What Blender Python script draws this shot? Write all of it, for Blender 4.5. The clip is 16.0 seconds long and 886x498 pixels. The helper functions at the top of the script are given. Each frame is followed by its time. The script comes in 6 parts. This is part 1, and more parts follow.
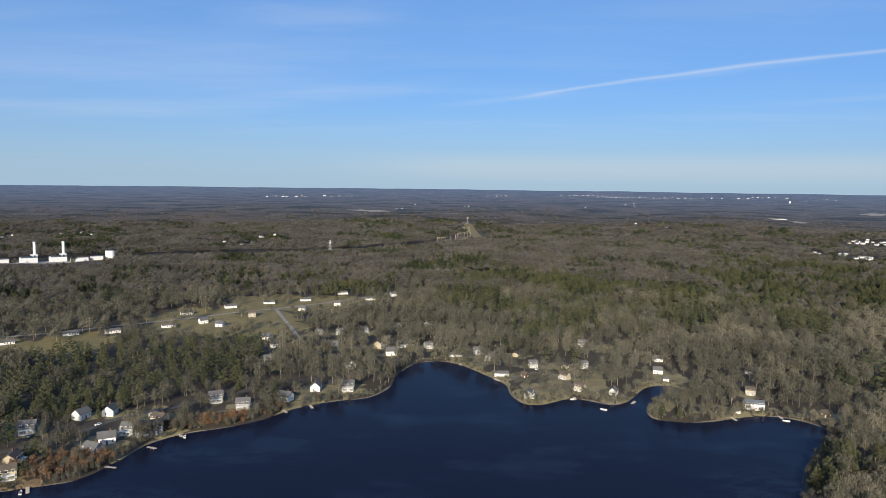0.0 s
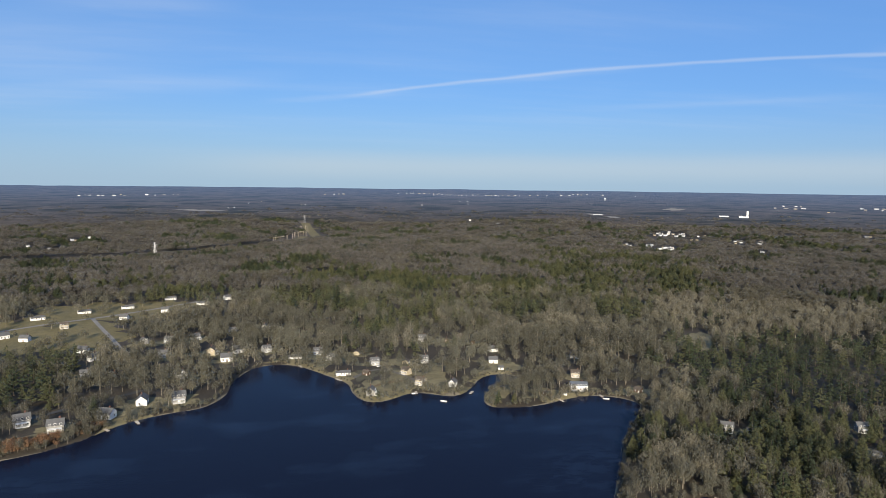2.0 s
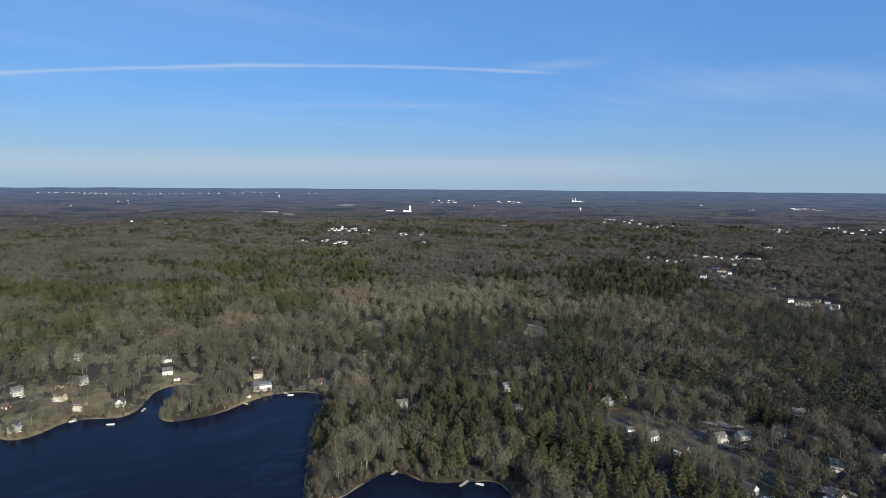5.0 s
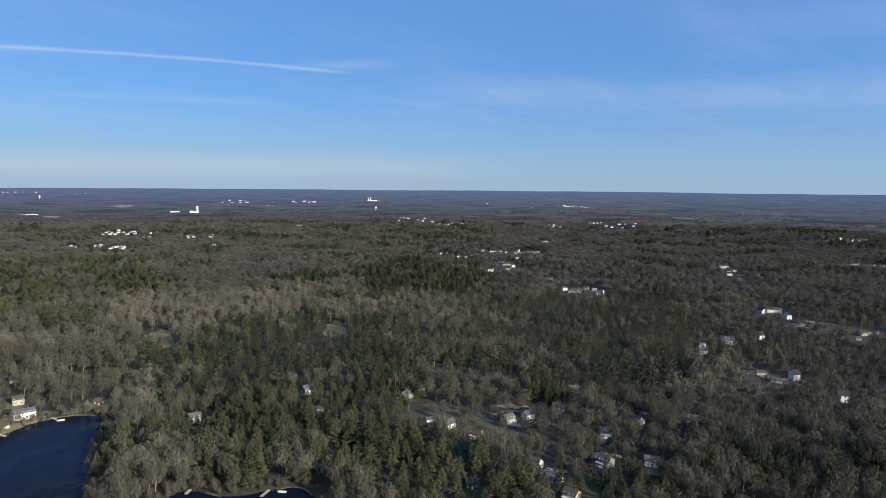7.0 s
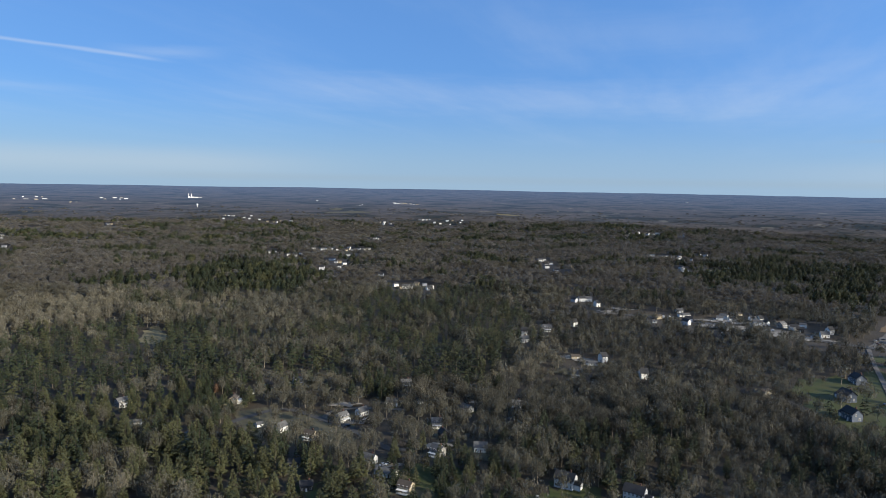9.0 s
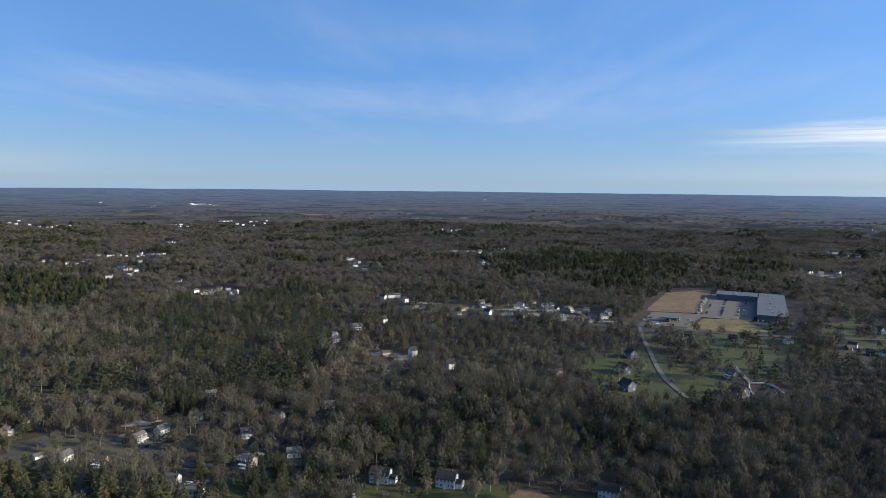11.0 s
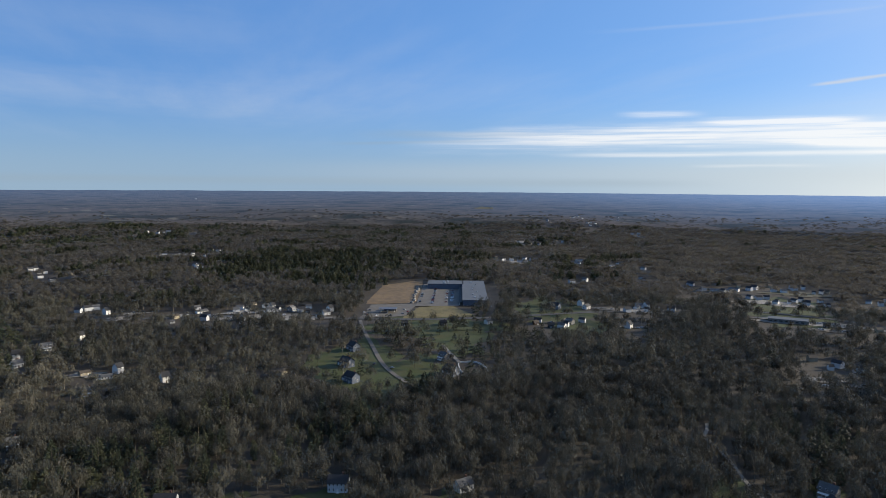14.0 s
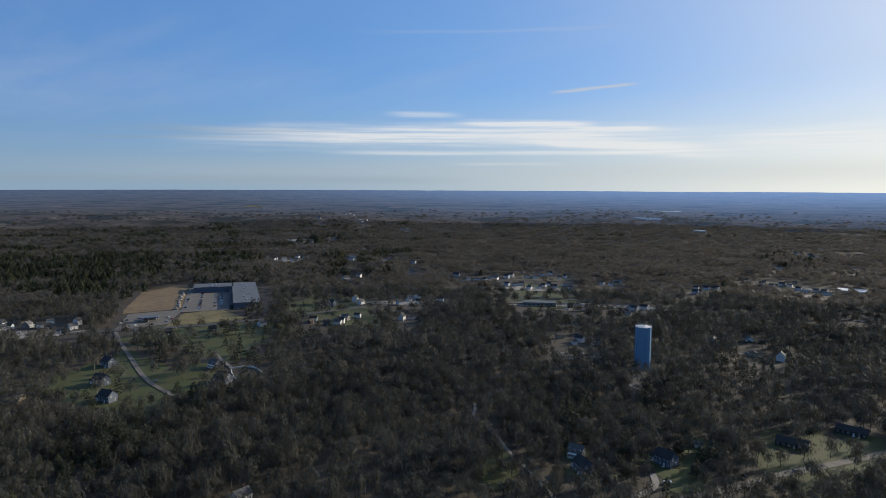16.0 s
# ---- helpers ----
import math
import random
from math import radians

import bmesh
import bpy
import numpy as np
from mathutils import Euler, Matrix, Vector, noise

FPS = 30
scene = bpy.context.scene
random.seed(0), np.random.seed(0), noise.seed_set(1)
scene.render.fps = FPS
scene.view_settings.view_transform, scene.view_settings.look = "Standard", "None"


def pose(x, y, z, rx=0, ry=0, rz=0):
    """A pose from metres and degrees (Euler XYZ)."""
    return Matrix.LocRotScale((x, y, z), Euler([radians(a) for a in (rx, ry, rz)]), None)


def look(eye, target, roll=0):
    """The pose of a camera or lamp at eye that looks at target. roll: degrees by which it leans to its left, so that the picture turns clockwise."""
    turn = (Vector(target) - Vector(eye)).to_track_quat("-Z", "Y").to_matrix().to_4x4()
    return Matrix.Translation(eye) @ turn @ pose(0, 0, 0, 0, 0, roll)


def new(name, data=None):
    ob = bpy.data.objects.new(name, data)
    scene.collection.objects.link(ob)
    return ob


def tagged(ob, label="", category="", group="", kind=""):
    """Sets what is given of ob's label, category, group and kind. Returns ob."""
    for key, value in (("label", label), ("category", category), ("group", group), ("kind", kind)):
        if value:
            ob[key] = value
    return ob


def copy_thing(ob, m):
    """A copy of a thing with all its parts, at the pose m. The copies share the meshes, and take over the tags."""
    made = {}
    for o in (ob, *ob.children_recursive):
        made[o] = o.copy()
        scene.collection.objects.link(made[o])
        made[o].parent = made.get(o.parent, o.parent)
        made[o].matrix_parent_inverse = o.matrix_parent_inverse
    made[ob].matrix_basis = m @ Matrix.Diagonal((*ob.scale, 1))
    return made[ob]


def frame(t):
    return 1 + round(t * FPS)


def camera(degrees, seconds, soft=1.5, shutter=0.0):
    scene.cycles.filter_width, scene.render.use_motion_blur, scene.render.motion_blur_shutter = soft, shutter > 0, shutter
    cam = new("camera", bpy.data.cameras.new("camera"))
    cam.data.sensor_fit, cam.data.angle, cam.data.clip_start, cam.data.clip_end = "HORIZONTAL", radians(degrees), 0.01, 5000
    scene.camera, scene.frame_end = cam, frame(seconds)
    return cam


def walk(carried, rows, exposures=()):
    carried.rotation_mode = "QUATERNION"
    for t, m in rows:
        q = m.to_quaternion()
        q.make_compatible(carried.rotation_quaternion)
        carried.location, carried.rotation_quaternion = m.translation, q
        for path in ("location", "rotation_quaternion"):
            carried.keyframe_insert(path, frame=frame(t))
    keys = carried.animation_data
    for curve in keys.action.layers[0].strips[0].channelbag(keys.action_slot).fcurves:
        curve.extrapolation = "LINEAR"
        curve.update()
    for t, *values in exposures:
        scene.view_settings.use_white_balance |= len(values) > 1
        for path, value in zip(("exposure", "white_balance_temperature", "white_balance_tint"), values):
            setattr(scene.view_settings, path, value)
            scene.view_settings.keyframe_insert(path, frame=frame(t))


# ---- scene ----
# ---------- camera and its turn ----------
EYE = 170.0
PLAN = EYE / 120.0  # metres to one unit of the plan's lists
cam = camera(66.95, 16.0, soft=0.85)
TURN = [  # seconds, yaw, pitch, roll
    (0.0, 3.54, -5.51, -0.68), (0.5, 0.00, -5.50, -0.72), (1.0, -3.68, -5.48, -0.76), (1.5, -7.03, -5.48, -0.72),
    (2.0, -10.23, -5.51, -0.68), (2.5, -13.61, -5.54, -0.69), (3.0, -17.71, -5.58, -0.66), (3.5, -22.10, -5.57, -0.66),
    (4.0, -26.75, -5.55, -0.66), (4.5, -31.94, -5.51, -0.54), (5.0, -37.49, -5.49, -0.43), (7.5, -58.20, -5.41, -0.57),
    (8.0, -61.57, -5.44, -0.65), (8.5, -65.30, -5.50, -0.70), (9.0, -69.16, -5.47, -0.96), (9.5, -73.44, -5.44, -0.87),
    (10.0, -77.65, -5.42, -0.77), (12.5, -97.17, -5.25, -0.51), (13.0, -101.20, -5.27, -0.51), (13.5, -105.27, -5.27, -0.50),
    (14.0, -109.33, -5.28, -0.44), (14.5, -113.70, -5.29, -0.47), (15.0, -118.46, -5.31, -0.39), (15.5, -123.57, -5.36, -0.26),
    (16.0, -128.65, -5.41, -0.22),
]
walk(cam, [(t, pose(0, 0, EYE, 90 + p, r, y)) for t, y, p, r in TURN], exposures=[(0.0, 0.66, 6500, 10), (2.5, 0.63, 6400, 10), (5.0, 0.54, 6230, 9), (9.0, 0.62, 6220, 9), (12.5, 0.64, 6420, 10), (16.0, 0.20, 6380, 9)])

# ---------- sky and sun ----------
SUN_AZ, SUN_EL = 188.0, 19.5


def sun_vector():
    a, e = radians(SUN_AZ), radians(SUN_EL)
    return Vector((math.sin(a) * math.cos(e), math.cos(a) * math.cos(e), math.sin(e)))


sun = new("sun", bpy.data.lights.new("sun", "SUN"))
sun.data.energy, sun.data.angle, sun.data.color = 5.0, radians(0.5), (1.0, 0.89, 0.72)
sun.matrix_world = look(sun_vector() * 50 + Vector((0, 0, 400)), Vector((0, 0, 400)))


class Net:
    """Short hand for shader nodes."""

    def __init__(self, tree):
        self.tree = tree

    def node(self, kind):
        return self.tree.nodes.new(kind)

    def link(self, a, b):
        self.tree.links.new(a, b)

    def put(self, socket, v):
        if isinstance(v, (int, float, tuple)):
            socket.default_value = v
        else:
            self.link(v, socket)

    def math(self, op, a, b=0.0, c=0.0, clamp=False):
        n = self.node("ShaderNodeMath")
        n.operation, n.use_clamp = op, clamp
        for s, v in zip(n.inputs, (a, b, c)):
            self.put(s, v)
        return n.outputs[0]

    def mix(self, f, a, b, how="MIX"):
        n = self.node("ShaderNodeMix")
        n.data_type, n.blend_type = "RGBA", how
        self.put(n.inputs[0], f)
        for s, v in ((n.inputs[6], a), (n.inputs[7], b)):
            self.put(s, (*v, 1.0) if isinstance(v, tuple) else v)
        return n.outputs[2]

    def noise(self, at, scale, detail=3.0, rough=0.55, stretch=None):
        if stretch:
            m = self.node("ShaderNodeMapping")
            self.link(at, m.inputs[0])
            m.inputs[3].default_value = stretch
            at = m.outputs[0]
        n = self.node("ShaderNodeTexNoise")
        self.link(at, n.inputs["Vector"])
        n.inputs["Scale"].default_value, n.inputs["Detail"].default_value, n.inputs["Roughness"].default_value = scale, detail, rough
        return n.outputs[0]

    def ramp(self, f, lo, hi):
        n = self.node("ShaderNodeMapRange")
        n.interpolation_type = "SMOOTHSTEP"
        self.put(n.inputs[0], f)
        n.inputs[1].default_value, n.inputs[2].default_value = lo, hi
        return n.outputs[0]


def make_sky():
    world = bpy.data.worlds.new("sky")
    world.use_nodes = True
    scene.world = world
    w = Net(world.node_tree)
    back = world.node_tree.nodes["Background"]
    sky = w.node("ShaderNodeTexSky")
    sky.sky_type, sky.sun_disc = "NISHITA", False
    sky.sun_elevation, sky.sun_rotation = radians(SUN_EL), radians(SUN_AZ)
    sky.altitude, sky.air_density, sky.dust_density, sky.ozone_density = 100.0, 1.0, 0.35, 4.0
    way = w.node("ShaderNodeTexCoord").outputs["Generated"]
    cut = w.node("ShaderNodeSeparateXYZ")
    w.link(way, cut.inputs[0])
    x, y, z = cut.outputs
    el = w.math("MULTIPLY", w.math("ARCSINE", z), 57.2958)
    az = w.math("MULTIPLY", w.math("ARCTAN2", x, y), 57.2958)
    # a thin veil of cirrus, spread on a high flat layer
    up = w.math("MAXIMUM", w.math("ADD", z, 0.05), 0.02)
    flat = w.node("ShaderNodeCombineXYZ")
    w.link(w.math("DIVIDE", x, up), flat.inputs[0])
    w.link(w.math("DIVIDE", y, up), flat.inputs[1])
    veil = w.ramp(w.noise(flat.outputs[0], 0.55, 6.0, 0.6, (0.5, 1.6, 1.0)), 0.42, 0.85)
    veil = w.math("MULTIPLY", veil, w.math("MULTIPLY", w.ramp(el, 1.0, 7.0), 0.16))

    turn = w.node("ShaderNodeCombineXYZ")
    w.link(w.math("MULTIPLY", az, 0.1), turn.inputs[0])
    w.link(w.math("MULTIPLY", el, 1.0), turn.inputs[1])
    rag = w.math("SUBTRACT", w.noise(turn.outputs[0], 1.6, 4.0), 0.5)

    def streak(a0, a1, e0, slope, bend, wide, soft, ragged=0.5):
        """A trail between two azimuths, with its height, slope and bend."""
        mid = (a0 + a1) / 2
        u = w.math("SUBTRACT", az, mid)
        e = w.math("ADD", w.math("ADD", w.math("MULTIPLY", u, slope), e0), w.math("MULTIPLY", w.math("MULTIPLY", u, u), bend))
        off = w.math("ABSOLUTE", w.math("SUBTRACT", w.math("ADD", el, w.math("MULTIPLY", rag, ragged)), e))
        body = w.math("SUBTRACT", 1.0, w.ramp(off, 0.0, wide))
        ends = w.math("MULTIPLY", w.ramp(az, a0 - soft, a0 + soft), w.math("SUBTRACT", 1.0, w.ramp(az, a1 - soft, a1 + soft)))
        return w.math("MULTIPLY", body, ends)

    def piled(rows):
        """Several streaks in one layer: each with its strength last."""
        total = 0.0
        for *shape, strength in rows:
            total = w.math("ADD", total, w.math("MULTIPLY", streak(*shape), strength))
        return total

    # thin trails and wisps
    trail = piled([(3.5, 46.0, 9.5, 0.043, -0.0027, 0.22, 2.5, 0.25, 0.30), (14.0, 24.0, 9.0, 0.07, 0.0, 0.5, 4.0, 0.6, 0.12), (44.0, 50.0, 9.8, 0.05, 0.0, 0.7, 3.0, 0.8, 0.16),
                   (-3.0, 6.0, 7.1, 0.10, 0.0, 0.35, 3.0, 0.6, 0.10), (24.0, 39.0, 6.5, 0.01, 0.0, 0.4, 5.0, 0.5, 0.10), (138.0, 144.2, 7.95, 0.08, 0.0, 0.2, 0.8, 0.3, 0.75),
                   (124.0, 142.0, 12.6, 0.01, 0.0, 0.25, 4.0, 0.4, 0.14)])
    # broad soft sheets, broken by the grain of the layer
    sheets = piled([(-60.0, -14.0, 8.4, 0.04, 0.0, 5.0, 9.0, 1.6, 0.13), (-60.0, -22.0, 5.2, 0.02, 0.0, 0.9, 5.0, 0.8, 0.10), (-22.0, -4.0, 7.2, 0.12, 0.0, 1.2, 4.0, 0.8, 0.09), (-20.0, -8.0, 13.4, 0.05, 0.0, 1.6, 4.0, 1.5, 0.13),
                    (56.0, 95.0, 7.2, -0.03, 0.0, 2.2, 8.0, 1.6, 0.17), (76.0, 92.0, 12.2, -0.05, 0.0, 2.4, 6.0, 1.6, 0.09), (91.0, 108.0, 9.0, 0.40, 0.0, 1.3, 3.0, 0.5, 0.06), (94.0, 116.0, 7.4, 0.1, 0.0, 3.2, 5.0, 1.2, 0.10)])
    breaks = w.ramp(w.noise(flat.outputs[0], 0.9, 6.0, 0.62, (0.45, 1.5, 1.0)), 0.25, 0.75)
    sheets = w.math("MULTIPLY", sheets, w.math("ADD", w.math("MULTIPLY", breaks, 0.9), 0.45))
    # a bank of bright stratus low towards the sun, built of long shreds
    grain = w.noise(turn.outputs[0], 1.3, 6.0, 0.62, (0.3, 1.6, 1.0))
    bank = piled([(113.0, 146.0, 4.25, 0.008, -0.0008, 1.35, 9.0, 1.0, 1.1), (124.5, 129.5, 5.9, -0.01, 0.0, 0.4, 1.5, 0.3, 0.55), (130.5, 140.5, 5.2, -0.02, 0.0, 0.45, 1.5, 0.35, 0.9), (137.0, 151.0, 3.3, -0.08, 0.0, 0.9, 3.0, 0.8, 0.9),
                  (121.0, 147.0, 2.75, 0.0, 0.0, 0.3, 4.0, 0.3, 0.6), (130.5, 138.0, 1.8, 0.0, 0.0, 0.2, 2.0, 0.2, 0.55), (152.0, 185.0, 3.5, 0.0, 0.0, 1.5, 3.0, 1.0, 0.8), (140.0, 146.0, 4.7, 0.0, 0.0, 0.35, 1.5, 0.4, 0.6)])
    bank = w.math("MULTIPLY", bank, w.math("ADD", w.math("MULTIPLY", w.ramp(grain, 0.34, 0.62), 0.85), 0.28), clamp=True)
    dim = piled([(101.0, 113.0, 3.75, 0.03, 0.0, 0.28, 2.5, 0.3, 0.30), (104.0, 118.0, 4.4, 0.0, 0.0, 0.5, 4.0, 0.5, 0.3), (45.0, 128.0, 0.45, 0.0, 0.0, 0.55, 6.0, 0.15, 0.35)])
    cream = piled([(-8.0, 56.0, 1.5, 0.0, 0.0, 1.7, 9.0, 0.3, 0.3), (100.0, 200.0, 1.2, 0.0, 0.0, 1.6, 12.0, 0.2, 0.25)])
    cloud = w.math("ADD", w.math("ADD", trail, sheets), veil, clamp=True)
    blue = w.mix(1.0, sky.outputs[0], (0.70, 0.88, 1.10), "MULTIPLY")
    deep = w.math("MULTIPLY", w.ramp(az, 5.0, 50.0), w.math("SUBTRACT", 1.0, w.ramp(az, 95.0, 130.0)))
    blue = w.mix(0.58, blue, w.mix(deep, (1.40, 2.95, 6.0), (1.22, 2.80, 6.2)))
    bright = w.math("ADD", w.math("MULTIPLY", w.ramp(az, 60.0, 140.0), 0.32), 1.0)
    shone = w.node("ShaderNodeVectorMath")
    shone.operation = "SCALE"
    w.link(blue, shone.inputs[0])
    w.link(bright, shone.inputs["Scale"])
    blue = shone.outputs[0]
    # pale blue air close to the horizon
    air = w.math("MULTIPLY", w.math("SUBTRACT", 1.0, w.ramp(el, -2.0, 8.0)), 0.75)
    blue = w.mix(air, blue, (SKY_WHITE * 0.52, SKY_WHITE * 0.69, SKY_WHITE * 0.81))
    # the glow of thin cloud round the sun
    dot = w.node("ShaderNodeVectorMath")
    dot.operation = "DOT_PRODUCT"
    w.link(way, dot.inputs[0])
    dot.inputs[1].default_value = tuple(sun_vector())
    glow = w.math("MULTIPLY", w.math("POWER", w.math("MAXIMUM", dot.outputs["Value"], 0.0), 6.0), 0.95, clamp=True)
    blue = w.mix(glow, blue, (SKY_WHITE * 1.6, SKY_WHITE * 1.55, SKY_WHITE * 1.45))
    warm = w.math("MULTIPLY", w.math("POWER", w.math("MAXIMUM", dot.outputs["Value"], 0.0), 2.5), w.math("SUBTRACT", 1.0, w.ramp(el, -1.0, 9.0)), clamp=True)
    blue = w.mix(warm, blue, (SKY_WHITE * 1.8, SKY_WHITE * 1.72, SKY_WHITE * 1.5))
    white = w.mix(cloud, blue, (SKY_WHITE * 0.9, SKY_WHITE * 0.96, SKY_WHITE * 1.05))
    white = w.mix(dim, white, (SKY_WHITE * 0.46, SKY_WHITE * 0.58, SKY_WHITE * 0.68))
    white = w.mix(cream, white, (SKY_WHITE * 0.82, SKY_WHITE * 0.86, SKY_WHITE * 0.86))
    white = w.mix(w.math("MULTIPLY", bank, 0.72), white, (SKY_WHITE * 1.5, SKY_WHITE * 1.45, SKY_WHITE * 1.38))
    w.link(white, back.inputs[0])
    back.inputs[1].default_value = 0.079


SKY_WHITE = 6.5
make_sky()


# ---------- materials ----------
def material(name, base, second=None, rough=0.8, fine=2.0, broad=0.05, metal=0.0, bump=0.0, spread=0.0, streaks=None, lace=0.0, thin=0.15):
    """A rough surface with two colours mixed at a fine and a broad scale (per metre). spread: how far single pieces differ."""
    m = bpy.data.materials.new(name)
    m.use_nodes = True
    n = Net(m.node_tree)
    bsdf = m.node_tree.nodes["Principled BSDF"]
    at = n.node("ShaderNodeNewGeometry").outputs["Position"]
    second = second or tuple(c * 0.7 for c in base)
    f = n.noise(at, fine, 4.0, 0.6, streaks)
    b = n.noise(at, broad, 3.0)
    both = n.ramp(n.math("ADD", n.math("MULTIPLY", f, 0.5), n.math("MULTIPLY", b, 0.5)), 0.35, 0.65)
    col = n.mix(both, base, second)
    if spread:
        isle = n.node("ShaderNodeNewGeometry").outputs["Random Per Island"]
        alone = n.node("ShaderNodeObjectInfo").outputs["Random"]
        k = n.math("ADD", n.math("MULTIPLY", isle, spread), n.math("MULTIPLY", alone, spread * 0.5))
        k = n.math("ADD", k, 1.0 - spread * 0.75)
        hsv = n.node("ShaderNodeHueSaturation")
        n.link(col, hsv.inputs["Color"])
        n.link(k, hsv.inputs["Value"])
        col = hsv.outputs[0]
    n.link(col, bsdf.inputs["Base Color"])
    bsdf.inputs["Roughness"].default_value, bsdf.inputs["Metallic"].default_value = rough, metal
    bsdf.inputs["Specular IOR Level"].default_value = 0.3 if rough > 0.6 else 0.5
    if lace:  # open sprays of twigs or needles: gaps between fine strands
        strand = n.noise(at, 2.6, 2.0, 0.6, (1.0, 1.0, 0.6))
        back, mixed, clear, gap = n.node("ShaderNodeBsdfTranslucent"), n.node("ShaderNodeMixShader"), n.node("ShaderNodeBsdfTransparent"), n.node("ShaderNodeMixShader")
        n.link(col, back.inputs["Color"])
        bsdf.inputs["Diffuse Roughness"].default_value = 1.0
        mixed.inputs[0].default_value = thin
        n.link(bsdf.outputs[0], mixed.inputs[1])
        n.link(back.outputs[0], mixed.inputs[2])
        n.link(n.ramp(strand, lace - 0.16, lace + 0.16), gap.inputs[0])
        n.link(clear.outputs[0], gap.inputs[1])
        n.link(mixed.outputs[0], gap.inputs[2])
        n.link(gap.outputs[0], m.node_tree.nodes["Material Output"].inputs["Surface"])
    if bump:
        bp = n.node("ShaderNodeBump")
        n.link(f, bp.inputs["Height"])
        bp.inputs["Strength"].default_value, bp.inputs["Distance"].default_value = bump, 0.5 / fine
        n.link(bp.outputs[0], bsdf.inputs["Normal"])
    return m


def water_material():
    m = bpy.data.materials.new("lake_water")
    m.use_nodes = True
    n = Net(m.node_tree)
    bsdf = m.node_tree.nodes["Principled BSDF"]
    at = n.node("ShaderNodeNewGeometry").outputs["Position"]
    bsdf.inputs["Base Color"].default_value = (0.006, 0.009, 0.021, 1)
    bsdf.inputs["IOR"].default_value = 1.33
    slick = n.ramp(n.noise(at, 0.011, 6.0, 0.62, (1.0, 1.8, 1.0)), 0.50, 0.72)
    for x, y, rx, ry in ((118, 268, 46, 30), (100, 250, 34, 22), (-128, 278, 60, 16), (-150, 235, 60, 20)):  # where the wind ruffles it
        off = n.node("ShaderNodeVectorMath")
        off.operation = "MULTIPLY_ADD"
        n.link(at, off.inputs[0])
        off.inputs[1].default_value, off.inputs[2].default_value = (1 / rx, 1 / ry, 0.0), (-x * PLAN / rx, -y * PLAN / ry, 0.0)
        size = n.node("ShaderNodeVectorMath")
        size.operation = "LENGTH"
        n.link(off.outputs[0], size.inputs[0])
        cats_paw = n.math("MULTIPLY", n.math("SUBTRACT", 1.0, n.ramp(size.outputs["Value"], 0.0, 1.3)), n.ramp(n.noise(at, 0.05, 6.0, 0.7, (1.0, 1.6, 1.0)), 0.42, 0.66))
        slick = n.math("ADD", slick, n.math("MULTIPLY", cats_paw, 1.1))
    n.link(n.math("ADD", n.math("MULTIPLY", slick, 0.06), 0.10), bsdf.inputs["Roughness"])
    n.link(n.math("ADD", n.math("MULTIPLY", slick, 0.10), 0.052), bsdf.inputs["Specular IOR Level"])
    bp = n.node("ShaderNodeBump")
    n.link(n.noise(at, 0.5, 3.0, 0.6, (1.0, 2.0, 1.0)), bp.inputs["Height"])
    bp.inputs["Strength"].default_value, bp.inputs["Distance"].default_value = 0.14, 0.5
    n.link(bp.outputs[0], bsdf.inputs["Normal"])
    return m


def glass_material():
    m = bpy.data.materials.new("window_glass")
    m.use_nodes = True
    b = m.node_tree.nodes["Principled BSDF"]
    b.inputs["Base Color"].default_value = (0.02, 0.025, 0.03, 1)
    b.inputs["Roughness"].default_value = 0.06
    return m


